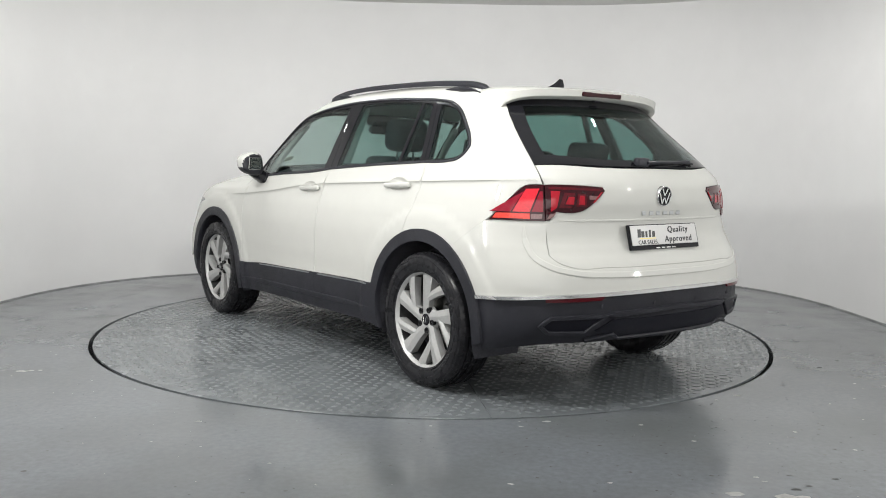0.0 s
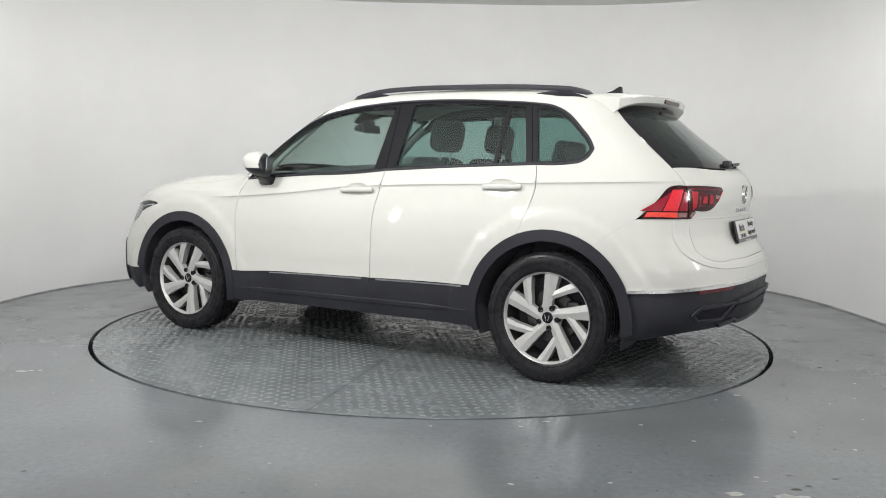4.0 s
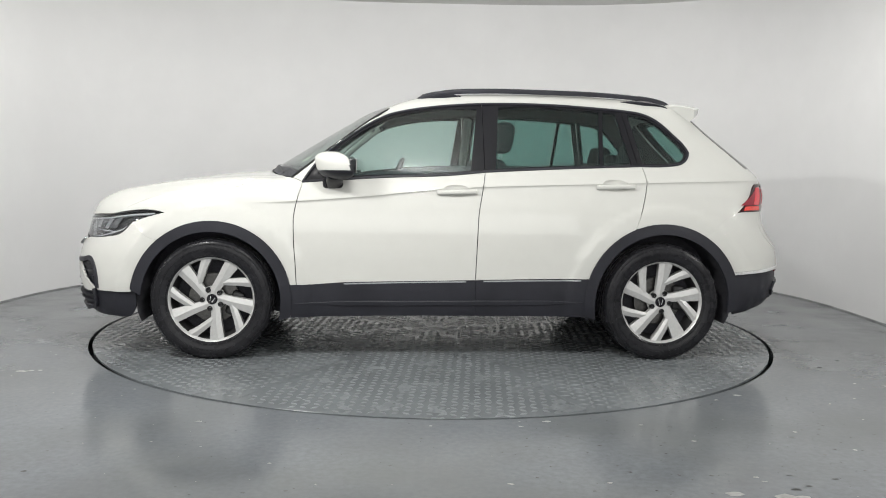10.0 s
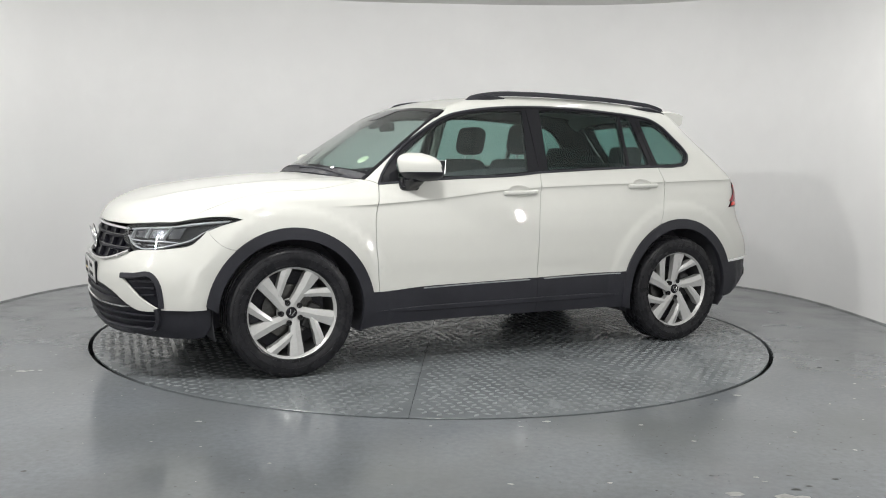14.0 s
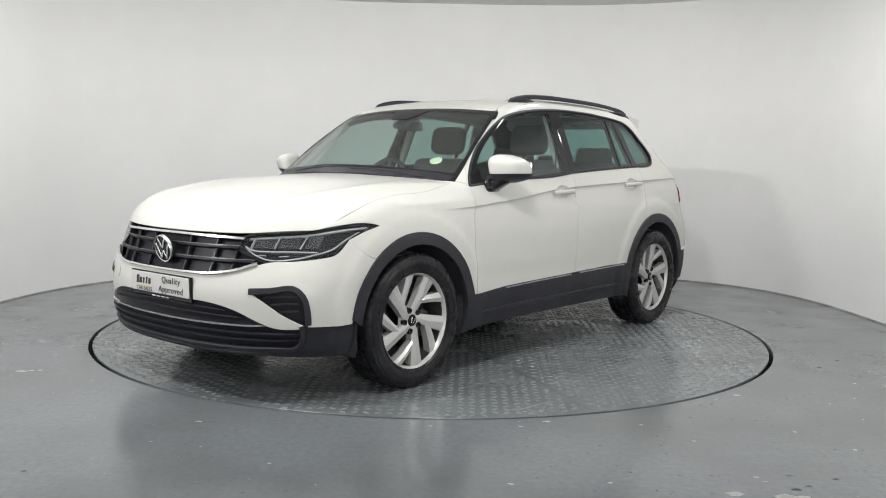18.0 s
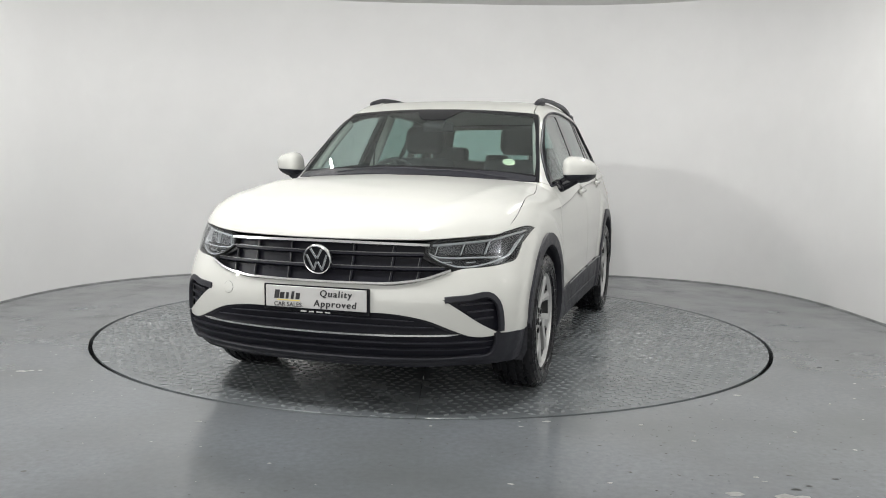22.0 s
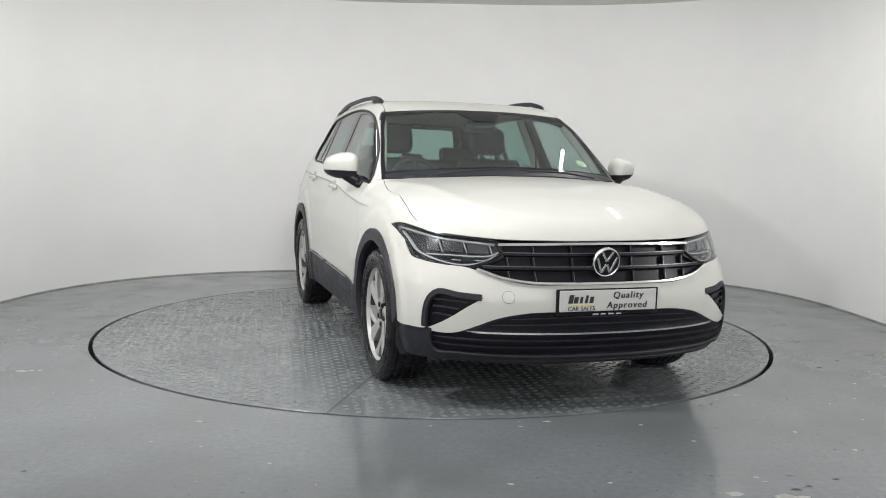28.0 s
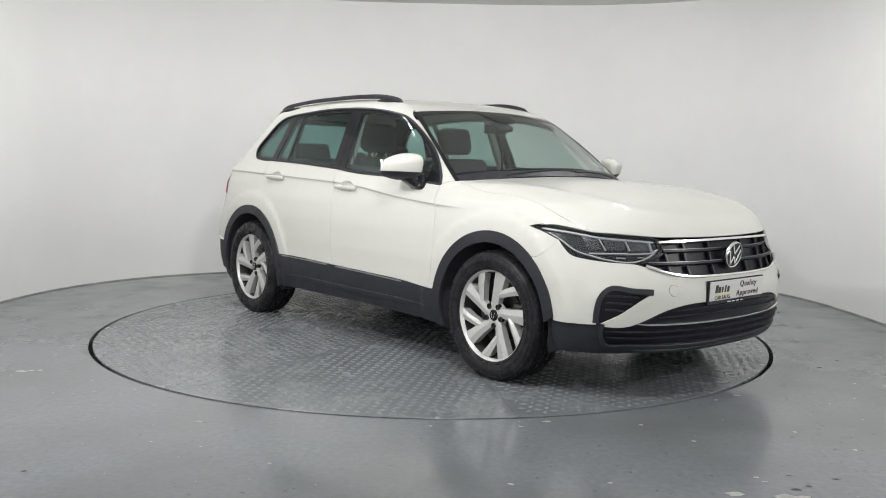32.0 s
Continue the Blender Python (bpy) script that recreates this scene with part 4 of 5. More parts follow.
# roof spoiler over the rear window
def spoiler():
    rows, n = [], 40
    for i in range(n + 1):
        k = -1 + 2 * i / n
        y = .582 * k
        e = abs(k) ** 2
        end = 1.706 - .075 * e - .05 * abs(k) ** 8
        z = 1.568 - .022 * e - .010 * abs(k) ** 8
        drop = .052 + .028 * abs(k) ** 12
        x0 = 1.420 - .03 * e
        zr = float(top((x0, y))[0][2]) + .003
        rows.append([(x0, y, zr), ((x0 + end) / 2, y, (zr + z) / 2 + .006), (end - .03, y, z + .004), (end, y, z - .006), (end - .006, y, z - drop * .75),
                     (end - .03, y, z - drop), ((x0 + end) / 2 + .02, y, z - drop - .002), (x0 + .06, y, zr - .07)])
    m = len(rows[0])
    verts = [p for r in rows for p in r]
    faces = [(i * m + q, (i + 1) * m + q, (i + 1) * m + (q + 1) % m, i * m + (q + 1) % m) for i in range(n) for q in range(m)]
    return verts, faces + [tuple(range(m)), tuple(n * m + q for q in range(m))[::-1]]


spoil = smooth(part("spoiler", spoiler(), PAINT, gate, "white roof spoiler"), 50)
part("brake_light", rounded_box((.016, .300, .026), .007, 3, (1.696, 0, 1.541), (0, 8, 0)), RED_BLACK, spoil, "dark red high brake light")
part("washer_jet", rounded_box((.02, .05, .012), .004, 2, (1.66, 0, 1.512)), TRIM, spoil)
wiper = smooth(part("rear_wiper", joined(pipe([tuple(rear((-.05, 1.185))[0] + (.035, 0, 0)), tuple(rear((.12, 1.190))[0] + (.035, 0, 0)), tuple(rear((.33, 1.194))[0] + (.028, 0, 0))], .009, 8),
                                         rounded_box((.04, .09, .045), .012, 3, tuple(rear((-.07, 1.188))[0] + (.018, 0, 0)))), TRIM, gate, "black rear wiper"), 40)
part("wiper_blade", joined(pipe([tuple(rear((0, 1.182))[0] + (.014, 0, 0)), tuple(rear((.38, 1.186))[0] + (.014, 0, 0))], .006, 6)), RUBBER, wiper)

# roof rails and aerial fin
def rail():
    xs = [-.17, -.10, .03, .25, .60, .95, 1.15, 1.32, 1.43]
    up = [.000, .010, .024, .028, .028, .026, .020, .013, .004]
    base = top(*[(x, -.590 + .012 * abs(x - .5) + .05 * max(0, x - .9)) for x in xs])
    base[:, 2] += up
    return band(base, .034, .014, up=(0, -.25, 1), sink=.012, step=.04, taper=.02)


rails = [smooth(o, 40) for o in both("roof_rail", rail(), TRIM, car, "matt black roof rail")]
for x0, x1 in ((-.12, .10), (1.10, 1.40)):
    both("rail_foot", band(top((x0, -.592), (x1, -.592)), .026, .026 if x0 < 0 else .020, way=TOP, taper=.5), TRIM, tuple(rails))
fin = [(1.19, 0), (1.385, 0), (1.396, .03), (1.392, .066), (1.378, .070), (1.340, .044), (1.27, .022), (1.21, .008)]
zf = float(top((1.3, 0))[0][2]) - .012
part("aerial_fin", ([(x, s * .022 * (1 - z / .095), zf + z) for s in (-1, 1) for x, z in fin],
                    [tuple(range(8)), tuple(range(15, 7, -1))] + [(i, (i + 1) % 8, 8 + (i + 1) % 8, 8 + i) for i in range(8)]), GLOSS_BLACK, roof, "gloss black shark-fin aerial")

# front wipers, cowl
part("cowl", whole(skin(cat3(top((-1.112, 0), (-1.07, -.30), (-.985, -.60), (-.918, -.735), (-.885, -.735), (-.935, -.57), (-1.02, -.3), (-1.06, 0))), NOSE_TOP, lift=.003, thick=.01, gap=0, step=.03, centred=True)), TRIM, car, "black cowl under windscreen")
for y0, y1 in ((.45, -.12), (-.10, -.58)):
    pts = top(*[(-1.075 + .20 * abs(y) ** 1.5 + (.010 if k else 0), y) for k, y in enumerate((y0, y0 * .6 + y1 * .4, y1))])
    pts[:, 2] += .004
    smooth(part("wiper", pipe([tuple(p) for p in pts], .007, 8), TRIM, car, "black windscreen wiper"))

# door handles, mirrors, fuel flap
for (x, z), owner in ((GRIPS[0], front_door), (GRIPS[1], rear_door)):
    q = side((x, z))[0]
    grip = both("door_handle", rounded_box((.240, .024, .028), .011, 4, (x + .004, q[1] - .016, z - .004), (8, -2.0, 0)), PAINT, owner, "white door handle")
    for g in grip:
        smooth(g)
    for g in both("handle_cup", handle_bowl(x, z), PAINT, owner):
        smooth(g, 60)


def mirror_shell(low, high):
    """The rounded housing of a mirror between two heights."""
    verts, faces, rows, cols = [], [], 14, 28
    for i in range(rows + 1):
        w = low + (high - low) * i / rows
        ring = math.sqrt(max(1 - abs(w) ** 3.2, .0004))
        for j in range(cols):
            a = 2 * math.pi * j / cols
            c, s = math.cos(a), math.sin(a)
            x = math.copysign(abs(c) ** .75, c) * ring * (.128 if c < 0 else .056)
            y = math.copysign(abs(s) ** .65, s) * ring * (.088 if s < 0 else .100)
            verts.append((-.610 + x - .42 * (y + .02) - .025 * w, -.956 + y, 1.142 + .078 * w * (1 + 2.4 * y) + .03 * y))
    for i in range(rows):
        faces += [(i * cols + j, i * cols + (j + 1) % cols, (i + 1) * cols + (j + 1) % cols, (i + 1) * cols + j) for j in range(cols)]
    faces += [tuple(range(cols))[::-1], tuple(rows * cols + j for j in range(cols))]
    return verts, faces, None, [int(np.mean([verts[i][0] for i in f]) + .42 * np.mean([verts[i][1] + .976 for i in f]) > -.588) for f in faces]


mirrors = both("door_mirror", mirror_shell(-.36, 1), (PAINT, TRIM), front_door, "white mirror cap on a black foot")
lows = both("mirror_base", mirror_shell(-1, -.365), (TRIM, TRIM), mirrors)
arms = both("mirror_arm", joined(rounded_box((.100, .15, .075), .028, 4, (-.655, -.878, 1.066), (-32, 0, 8)), rounded_box((.120, .06, .080), .024, 4, (-.665, -.835, 1.044), (-24, 0, 0))), GLOSS_BLACK, mirrors)
both("mirror_glass", rounded_box((.006, .125, .080), .0025, 1, (-.548, -.956, 1.143), (0, 4, 23)), CHROME, mirrors, "mirror glass")
both("indicator", rounded_box((.012, .10, .010), .004, 2, (-.680, -.965, 1.122), (0, 0, 12)), SMOKE, mirrors)
for o in (*mirrors, *lows, *arms):
    smooth(o, 50)
part("fuel_flap", mirrored(skin(side((1.515, .80), (1.665, .80), (1.675, .81), (1.675, .935), (1.665, .945), (1.515, .945), (1.505, .935), (1.505, .81)), SIDE, lift=.0012, thick=.006, gap=0)), PAINT, body_side[1])


# dark shell behind the gaps, wheel wells and floor pan
both("inner_shell", skin(cat3(side((-.88, 1.03), (1.19, 1.15), (1.18, .82)), arch(REAR_HUB, R_ARCH + .01, 112, 158, 8), side((.86, .40), (-.88, .40), (-.93, .50)), arch(FRONT_HUB, F_ARCH + .01, 24, 80, 8), side((-1.2, .95))), SIDE, lift=-.034, thick=.01, gap=0, step=.06), LINER, car)
part("floor_pan", joined(rounded_box((1.80, 1.50, .16), .05, 3, (-.02, 0, .325)), rounded_box((.85, 1.0, .20), .06, 3, (1.35, 0, .40)), rounded_box((.85, 1.0, .20), .06, 3, (-1.45, 0, .36)),
                         rounded_box((.36, .95, .14), .05, 3, (-1.94, 0, .34)), rounded_box((.30, 1.25, .12), .05, 3, (1.94, 0, .41))), LINER, car, "black underbody")


def well(hub):
    """A wheel well: a drum open to the side and downwards."""
    n, verts, faces = 28, [], []
    for i in range(n + 1):
        a = radians(-18 + 216 * i / n)
        verts += [(hub + .425 * math.cos(a), y, HUB_Z + .425 * math.sin(a)) for y in (-.888 if i not in (0, n) else -.86, -.58)]
    faces = [(2 * i, 2 * i + 1, 2 * i + 3, 2 * i + 2) for i in range(n)]
    verts.append((hub, -.58, HUB_Z))
    faces += [(2 * i + 1, len(verts) - 1, 2 * i + 3) for i in range(n)]
    return verts, faces


for hub in (FRONT_HUB, REAR_HUB):
    both("wheel_well", well(hub), LINER, car, "black wheel-arch liner")
both("mud_flap", rounded_box((.03, .16, .06), .01, 2, (.868, -.78, .262), (0, -8, 0)), TRIM, car)
part("rear_axle", joined(pipe([(REAR_HUB, -.70, HUB_Z), (REAR_HUB, .70, HUB_Z)], .05, 12), pipe([(1.0, -.45, .30), (REAR_HUB, -.60, .30)], .04, 10), pipe([(1.0, .45, .30), (REAR_HUB, .60, .30)], .04, 10)), LINER, car)
part("silencer", rounded_box((.30, .60, .13), .06, 4, (1.80, .1, .375)), ALLOY_DARK, car)


# wheels
def wheel():
    """A wheel at the origin whose outer face looks towards -y."""
    rim_ = part("wheel", joined(lathe([(.236, -.080), (.244, -.096), (.249, -.100), (.251, -.094), (.245, -.086)], 72)), ALLOY, None)
    smooth(rim_, 35)
    # barrel far darker than the rim lip: shade behind the spokes, as colour
    smooth(part("barrel", lathe([(.237, -.078), (.225, -.02), (.215, .05), (.235, .10), (.250, .11)], 48), ALLOY_DARK, rim_, "inside of the rim, shade between the spokes put into its dark colour"), 35)
    prof = [(.243, -.092), (.250, -.101), (.268, -.110), (.300, -.1165), (.323, -.115), (.340, -.106), (.350, -.091)]
    grooves = []
    for y in (-.062, -.022, .022, .062):
        grooves += [(.3545, y - .007), (.346, y - .005), (.346, y + .005), (.3545, y + .007)]
    tyre_geo = lathe(prof + [(.3538, -.078)] + grooves + [(.3538, .078)] + [(a, -b) for a, b in reversed(prof)], 96)
    tyre_ = smooth(part("tyre", tyre_geo, RUBBER, rim_, "black road tyre with raised sidewall rings"), 25)
    ribs = joined(*[lathe([(q - .002, -.1158 + d), (q - .001, -.1185 + d), (q + .001, -.1185 + d), (q + .002, -.1158 + d)], 72) for q, d in ((.297, .0005), (.262, .0075), (.326, .003))])
    part("sidewall_ring", ribs, RUBBER, tyre_)
    blocks = []
    for i in range(60):
        a = 2 * math.pi * i / 60
        m = Matrix.Rotation(a, 4, "Y")
        for s in (-1, 1):
            v, f = rounded_box((.010, .026, .022), .002, 1, (.3415, s * .095, 0), (0, 0, s * 32))
            blocks.append(([m @ Vector(p) for p in v], f))
    tagged(part("tread_block", joined(*blocks), RUBBER, tyre_), kind="stuff")
    part("wheel_dish", lathe([(.0001, .035), (.225, .035)], 48), LINER, rim_)
    disc_ = part("brake_disc", lathe([(.06, -.008), (.145, -.008), (.148, -.004), (.148, .01)], 48), STEEL, rim_, "steel brake disc")
    part("brake_caliper", rounded_box((.075, .05, .15), .018, 3, (.125, -.01, .02)), ALLOY_DARK, rim_)
    def blade(left, ridge, right, y0):
        """A spoke with two slanting faces that meet in a ridge."""
        dish = lambda x, z: .018 * max(0, 1 - math.hypot(x, z) / .19)
        n = len(left)
        verts = [(x, y0 + .007 + dish(x, z), z) for x, z in left] + [(x, y0 + dish(x, z), z) for x, z in ridge] + [(x, y0 + .006 + dish(x, z), z) for x, z in right]
        verts += [(x, y0 + .050, z) for x, z in left] + [(x, y0 + .050, z) for x, z in right]
        faces = []
        for i in range(n - 1):
            faces += [(i, i + 1, n + i + 1, n + i), (n + i, n + i + 1, 2 * n + i + 1, 2 * n + i), (3 * n + i, 3 * n + i + 1, i + 1, i), (2 * n + i, 2 * n + i + 1, 4 * n + i + 1, 4 * n + i)]
        faces += [(0, n, 2 * n, 4 * n, 3 * n), (n - 1, 4 * n - 1, 5 * n - 1, 3 * n - 1, 2 * n - 1)]
        return verts, faces

    wide = blade([(-.040, .030), (-.031, .075), (-.025, .130), (-.018, .243)], [(-.010, .030), (-.004, .075), (.006, .130), (.016, .244)], [(.022, .028), (.022, .075), (.034, .122), (.066, .235)], -.090)
    thin = blade([(.018, .128), (.034, .146), (.082, .172), (.140, .201)], [(.022, .116), (.044, .129), (.098, .153), (.165, .180)], [(.026, .102), (.054, .113), (.114, .138), (.187, .160)], -.089)
    for k in range(5):
        m = Matrix.Rotation(radians(72 * k), 4, "Y")
        for (v, f), nm in ((wide, "spoke"), (thin, "spoke_branch")):
            smooth(part(nm, ([m @ Vector(p) for p in v], f), ALLOY, rim_), 12)
        b = Matrix.Rotation(radians(72 * k - 46), 4, "Y") @ Matrix.Translation((0, 0, .057))
        v, f = lathe([(.0001, -.073), (.008, -.073), (.010, -.078), (.0150, -.0795), (.0165, -.060)], 16)
        part("wheel_bolt", ([b @ Vector(p) for p in v], f), LAMP_BLACK, rim_)
    part("hub_face", lathe([(.0001, -.073), (.052, -.073), (.066, -.069), (.076, -.045)], 40), ALLOY, rim_)
    cap = part("hub_cap", lathe([(.0001, -.082), (.026, -.081), (.031, -.076), (.031, -.066)], 32), GLOSS_BLACK, rim_, "black hub cap")
    for sx in (-1, 1):
        part("badge_bar", prism([(sx * .004, -.016), (sx * .008, -.016), (sx * .016, .016), (sx * .011, .016)], -.0835, -.080, .0006), CHROME, cap)
    return rim_


first = wheel()
first.parent = car
tagged(first, "silver ten-spoke alloy wheel with black tyre")
spots = [(FRONT_HUB, -.788, 0, 23.5), (REAR_HUB, -.788, 0, 0), (FRONT_HUB, .788, 180, 8), (REAR_HUB, .788, 180, -14)]
first.matrix_local = pose(spots[0][0], spots[0][1], HUB_Z + .003, 0, 0, 0) @ pose(0, 0, 0, 0, spots[0][3], 0)
for x, y, turn, roll in spots[1:]:
    copy_thing(first, pose(x, y, HUB_Z + .003, 0, 0, turn) @ pose(0, 0, 0, 0, roll, 0))


# number plates: show plates, words only
def show_plate(place, parent):
    """A dealer's show plate: white, black surround, printed words. Its face looks towards -y."""
    holder = part("plate_holder", rounded_box((.526, .014, .126), .005, 2, (0, .004, -.004)), GLOSS_BLACK, parent, "black plate holder")
    holder.matrix_local = place
    face = part("plate_face", rounded_box((.500, .006, .099), .002, 1, (0, -.006, .004)), PLATE, holder, "white show plate with black print")
    up = lambda x, z: pose(x, -.0096, z, 90, 0, 0)
    lettering("Quality", .0315, INK, holder, up(.100, .027), slant=.12, heavy=.045, wide=1.22)
    lettering("Approved", .0315, INK, holder, up(.096, -.020), slant=.12, heavy=.045, wide=1.22)
    lettering("CAR SALES.", .021, INK, holder, up(-.135, -.032), heavy=.02)
    for k, (w, h) in enumerate(((.024, .040), (.022, .030), (.014, .030), (.014, .036), (.020, .030))):
        x0, lean = -.196 + .0265 * k, .18 * h
        part("logo_bar", prism([(x0 - w / 2, -.006), (x0 + w / 2, -.006), (x0 + w / 2 + lean, h - .006), (x0 - w / 2 + lean, h - .006)], -.0102, -.0090, .0004), INK, holder)
    part("logo_bar", rounded_box((.120, .0012, .004), .0004, 1, (-.135, -.0096, -.012)), YELLOW, holder)
    for k in range(4):
        part("small_print_bar", rounded_box((.030 - .004 * (k % 2), .0012, .006), .0004, 1, (-.062 + .040 * k, -.0038, -.0605)), PLATE, holder)
    return holder


show_plate(pose(-2.284, -.004, .538, 0, 0, -90) @ pose(0, 0, 0, 2, 0, 0), bumper)
show_plate(pose(2.153, -.006, .826, 0, 0, 90) @ pose(0, 0, 0, -15, 0, 0), gate)

# cabin
cabin_floor = part("cabin_floor", rounded_box((2.55, 1.36, .06), .02, 2, (.62, 0, .44)), LINER, car)
both("door_card", skin(cat3(side((-.80, 1.04), (.23, 1.10), (1.18, 1.15), (1.15, .86), (.80, .52), (-.80, .50))), SIDE, lift=-.075, thick=.03, gap=0, step=.08), CABIN, car, "dark grey door lining")
smooth(part("dashboard", joined(rounded_box((.46, 1.38, .20), .06, 4, (-.640, 0, .960), (0, 10, 0)), rounded_box((.30, 1.36, .42), .05, 3, (-.66, 0, .72)), rounded_box((.20, .40, .10), .04, 3, (-.50, .37, 1.035), (0, 12, 0)),
                                       rounded_box((.55, .24, .30), .05, 3, (-.25, 0, .58)), rounded_box((.02, .24, .13), .01, 2, (-.475, 0, .985), (0, -18, 0))), CABIN, car, "dark grey dashboard"), 40)
wheel_at = pose(-.300, .370, 1.025, 0, -66, 0)
ring_pts = [tuple(wheel_at @ Vector((.180 * math.cos(a * math.pi / 12), .180 * math.sin(a * math.pi / 12), 0))) for a in range(24)]
smooth(part("steering_wheel", joined(pipe(ring_pts, .016, 10, True), pipe([tuple(wheel_at @ Vector(p)) for p in ((-.17, 0, 0), (0, 0, -.02), (.17, 0, 0))], .018, 8), pipe([tuple(wheel_at @ Vector((0, 0, -.01))), tuple(wheel_at @ Vector((0, 0, -.25)))], .035, 10),
                                             pipe([tuple(wheel_at @ Vector(p)) for p in ((0, -.17, 0), (0, 0, -.02), (0, .17, 0))], .018, 8)), CABIN, car, "black steering wheel on right-hand side"), 40)


def seat(x, y, wide=.50):
    base = smooth(part("seat", joined(rounded_box((.52, wide, .15), .05, 4, (x - .20, y, .62), (0, -8, 0)), rounded_box((.14, wide, .62), .055, 4, (x + .13, y, .90), (0, 14, 0)),
                                      rounded_box((.16, .07, .50), .03, 3, (x + .10, y - wide / 2 + .03, .86), (0, 14, 0)), rounded_box((.16, .07, .50), .03, 3, (x + .10, y + wide / 2 - .03, .86), (0, 14, 0)),
                                      rounded_box((.45, wide * .8, .16), .03, 2, (x - .18, y, .50))), CLOTH, car, "anthracite cloth front seat"), 50)
    rest = smooth(part("headrest", rounded_box((.125, .29, .205), .058, 5, (x + .255, y, 1.338), (0, 10, 0)), CLOTH, base), 50)
    part("headrest_rod", joined(pipe([(x + .235, y - .06, 1.16), (x + .25, y - .06, 1.28)], .007, 8), pipe([(x + .235, y + .06, 1.16), (x + .25, y + .06, 1.28)], .007, 8)), SATIN, base)
    return base


for y in (-.365, .365):
    seat(.14, y)
bench = smooth(part("rear_bench", joined(rounded_box((.50, 1.28, .16), .05, 4, (.78, 0, .64), (0, -6, 0)), rounded_box((.13, 1.30, .60), .05, 4, (1.10, 0, .90), (0, 18, 0)), rounded_box((.48, 1.26, .18), .03, 2, (.80, 0, .52))), CLOTH, car, "anthracite cloth rear bench"), 50)
for y in (-.40, 0, .40):
    smooth(part("headrest", rounded_box((.10, .29 if y else .20, .15 if y else .08), .035, 4, (1.225, y, 1.230 if y else 1.205), (0, 14, 0)), CLOTH, bench), 50)
part("parcel_shelf", rounded_box((.50, 1.16, .02), .008, 2, (1.50, 0, 1.075)), CABIN, car)
part("rear_mirror", rounded_box((.030, .205, .060), .014, 4, (-.445, 0, 1.400), (0, -8, 0)), CABIN, car, "black rear-view mirror")
part("camera_housing", joined(rounded_box((.12, .12, .035), .014, 3, (-.500, 0, 1.425), (0, -31, 0)), rounded_box((.03, .03, .05), .01, 2, (-.455, 0, 1.42))), CABIN, car, "black sensor housing behind windscreen")
part("disc_sticker", lathe([(.0001, -.0006), (.036, -.0006), (.037, 0), (.0001, .0006)], 28), STICKER, windscreen, "round pale green licence disc").matrix_local = \
    Matrix.Translation(Vector(map(float, top((-.842, -.560))[0])) + Vector((.006, 0, -.004))) @ pose(0, 0, 0, 0, 0, -70) @ pose(0, 0, 0, -58, 0, 0)
both("pillar_trim", pipe([(-.80, -.735, 1.06), (-.62, -.685, 1.24), (-.40, -.635, 1.42)], .026, 8), HEADLINER, car)
both("pillar_trim", pipe([(.235, -.735, 1.10), (.255, -.655, 1.32), (.265, -.585, 1.50)], .030, 8), HEADLINER, car)
both("seat_belt", band(np.array([(.25, -.70, 1.36), (.22, -.70, 1.10), (.20, -.70, .80)]), .046, .002, up=(0, 1, 0)), CABIN, car)

# ---- lights: bright tubes on the ceiling, upright on the flank walls, and an added fill panel on the wall behind the camera ----
def tube_lamp(m, long, wide, power, label="white batten with a bright glowing tube"):
    """A batten with a bright strip along its y; it hangs on what lies over its +z."""
    batten = part("tube_lamp", rounded_box((wide + .03, long + .06, .04), .008, 2), SATIN)
    batten.matrix_world = m
    tagged(batten, label, "lamp", "tube lamps of the studio")
    lamp = bpy.data.lights.new("tube_light", "AREA")
    lamp.shape, lamp.size, lamp.size_y, lamp.energy, lamp.color = "RECTANGLE", wide, long, power, (.99, .985, .955)
    new("tube_light", lamp).matrix_world = m @ pose(0, 0, -.024)
    return batten


for s in (-1, 1):
    tube_lamp(pose(s * 1.76, .23, ROOM_HIGH - .020), 1.40, .045, CEILING_POWER * (.75 if s < 0 else .9))
    tube_lamp(pose(s * (ROOM_X - .021), -2.60, 1.60, 90, 0, 0) @ pose(0, 0, 0, 0, s * 90, 0), .42, .060, FLANK_POWER * (1.1 if s < 0 else 1.6))
# unseen fill panel, added to brighten the car and the walls evenly
tube_lamp(pose(0, -8.379, 1.72, 90, 0, 0), 2.15, 6.6, FILL_POWER, "wide white fill panel, unseen, added on the wall behind the camera")
for place, aim, power in (((.08, -3.1, 2.60), (0, 2.0, .9), SHORT_POWER), ((-1.95, -2.75, 2.50), (1.2, 1.8, .9), CORNER_POWER)):
    flood = tube_lamp(look(place, aim), .12, .30, power, "small white floodlight hanging from the ceiling on a rod")
    part("rod", pipe([tuple(flood.matrix_world.inverted() @ Vector((place[0], place[1], z))) for z in (place[2], ROOM_HIGH)], .012, 8), SATIN, flood)


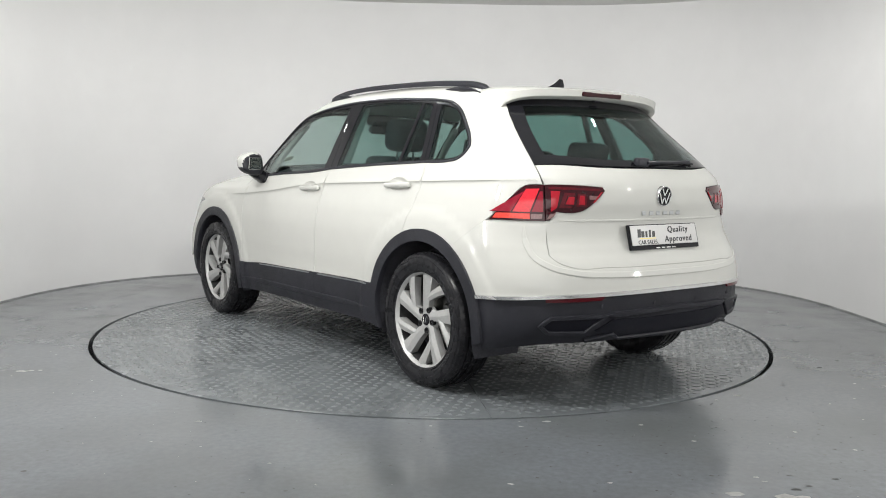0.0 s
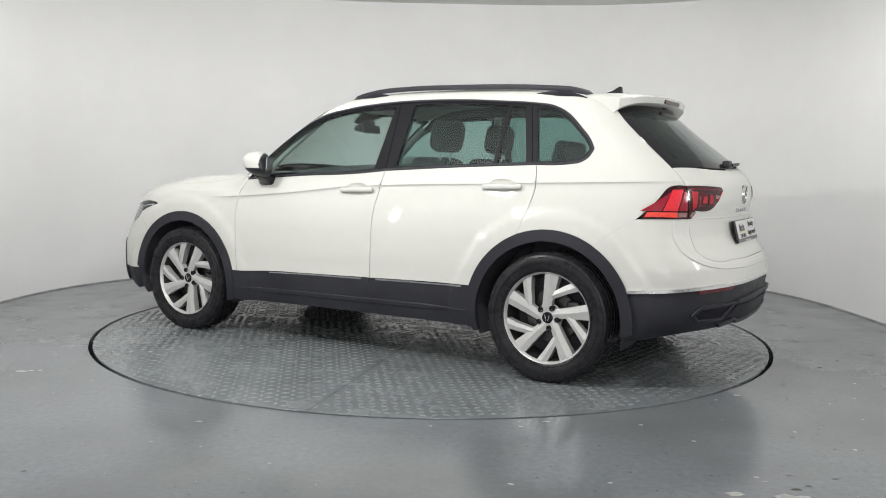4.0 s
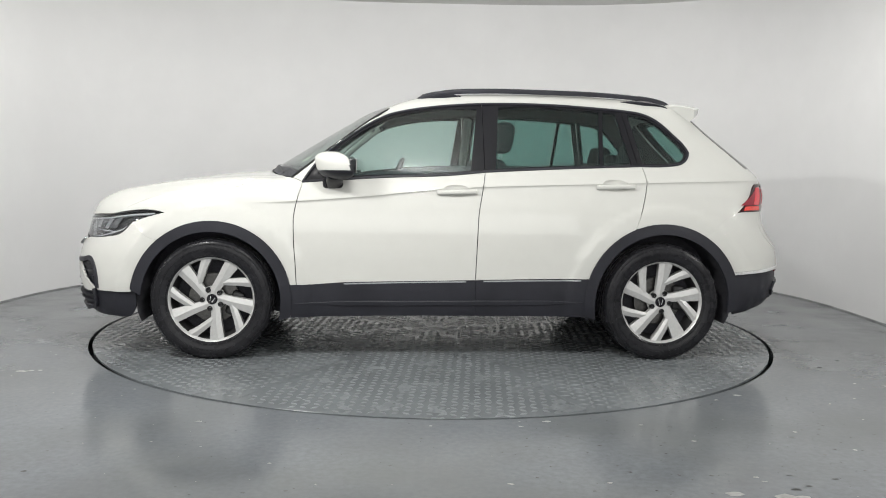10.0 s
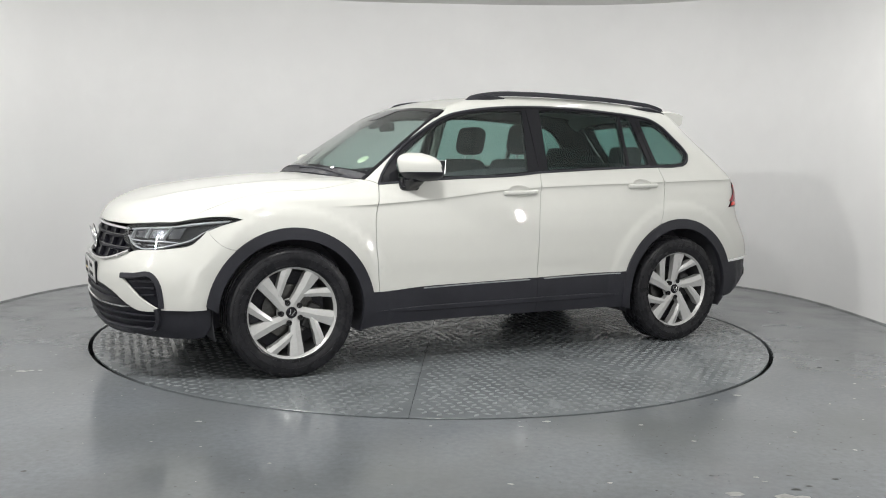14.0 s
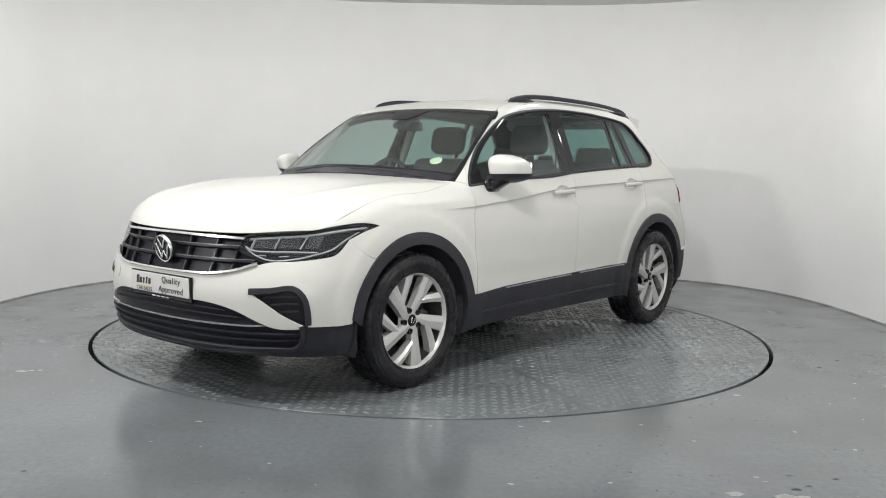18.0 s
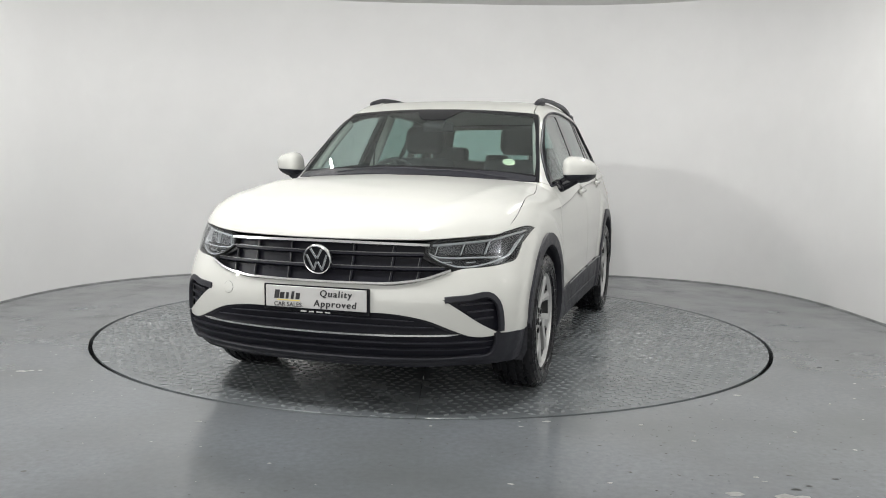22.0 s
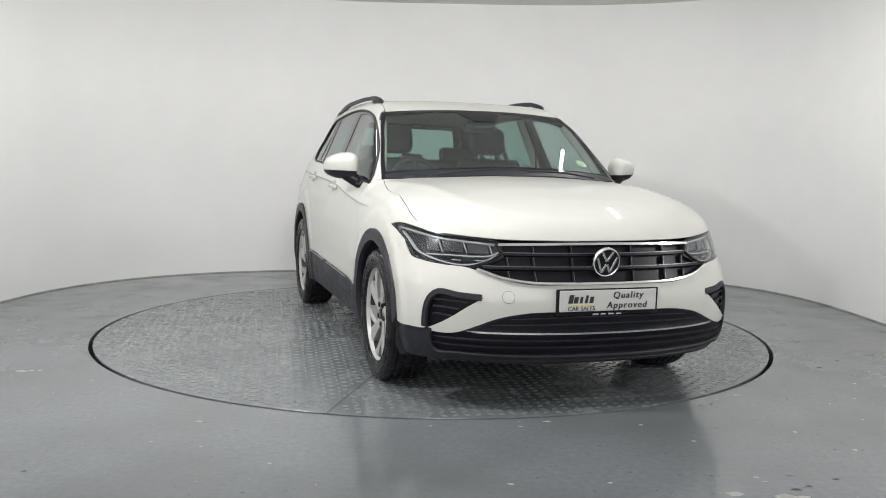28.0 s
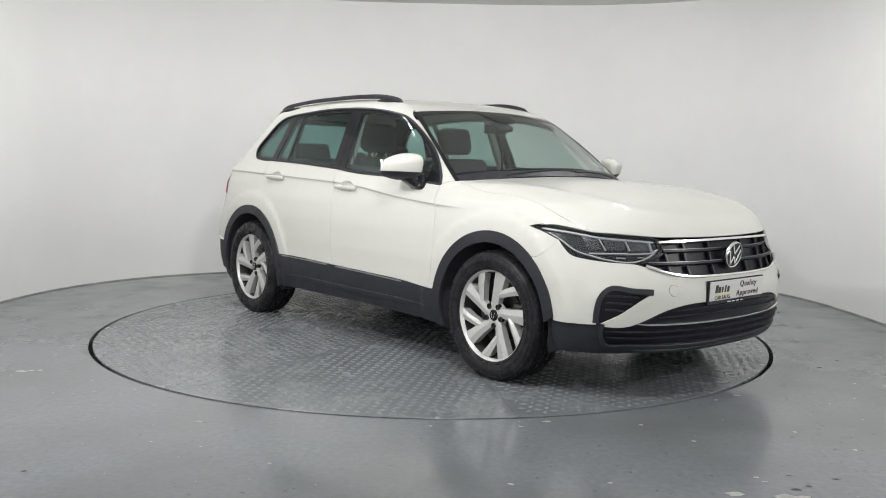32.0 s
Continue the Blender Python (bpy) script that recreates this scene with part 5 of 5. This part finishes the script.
# ---- small marks on the floor ----
for k, (x, y, r) in enumerate(((-2.23, -1.494, .022), (-2.185, -1.478, .016), (-2.14, -1.468, .010), (-1.033, -2.368, .012), (.296, -3.084, .010), (.529, -2.290, .014), (1.577, -1.771, .018), (1.438, -1.867, .010),
                               (.954, -2.32, .010), (1.095, -3.150, .030), (1.27, -3.172, .034), (1.33, -3.175, .022), (1.126, -2.545, .009), (.665, -3.058, .009), (1.235, -2.976, .010), (1.25, -3.02, .008), (-.62, -2.9, .007))):
    blob(x, y, r, k)
for k, (x, y, r) in enumerate(((-1.503, -3.024, .010), (1.579, -2.476, .011), (2.028, -2.153, .010), (1.373, -2.952, .010), (1.533, -2.982, .010), (1.339, -3.099, .016), (1.40, -3.06, .010), (.588, -2.501, .008),
                               (-2.075, -1.022, .016), (-1.9, -2.2, .008), (-.9, -2.85, .008), (1.75, -2.35, .008), (1.62, -2.7, .007), (2.3, -1.1, .014), (2.5, -.9, .012), (-2.45, -.6, .012), (1.9, -1.55, .010))):
    blob(x, y, r, 50 + k, .0006, SCUFF, "scuff_mark", "small dark scuff on grey painted floor", "scuff")



def grit(count, pick, mat, size, name, label):
    """Specks strewn over the floor outside the turntable, too many to count."""
    rnd, verts, faces = random.Random(11), [], []
    while count:
        x, y = pick(rnd)
        if math.hypot(x, y) < DISC + .06 or abs(x) > 3.2 or (y > 0 and math.hypot(x, y) > 2.9):
            continue
        count -= 1
        r, n, m = size * (.4 + rnd.random() ** 3 * 1.6), 6, len(verts)
        ring = [(r * (.5 + .7 * rnd.random()) * math.cos(2 * math.pi * i / n) * 1.3, r * (.5 + .7 * rnd.random()) * math.sin(2 * math.pi * i / n)) for i in range(n)]
        verts += [(x + a, y + b, .0002) for a, b in ring] + [(x + a * .6, y + b * .6, .0009) for a, b in ring]
        faces += [tuple(range(m + n, m + 2 * n))] + [(m + i, m + (i + 1) % n, m + n + (i + 1) % n, m + n + i) for i in range(n)]
    return tagged(part(name, (verts, faces), mat), label, "grit", kind="stuff")


grit(420, lambda q: (q.uniform(-2.6, 2.9), q.uniform(-3.5, 1.4)), SCUFF, .0042, "dark_grit", "fine dark specks strewn over grey painted floor")
grit(170, lambda q: (q.gauss(1.5, .7), q.gauss(-2.4, .6)), SCUFF, .0050, "dark_grit", "fine dark specks strewn over grey painted floor")
grit(90, lambda q: (q.uniform(-2.4, 2.6), q.uniform(-3.4, .5)), FLECK, .0050, "pale_grit", "fine pale specks strewn over grey painted floor")


# ---- what moves ----
def motions():
    ts = [k * .5 for k in range(65)]
    walk(car, [(t, pose(0, 0, 0, 0, 0, turned(t)) @ pose(0, OFF, 0)) for t in ts])
    walk(turntable, [(t, pose(0, 0, 0, 0, 0, turned(t))) for t in ts])


motions()
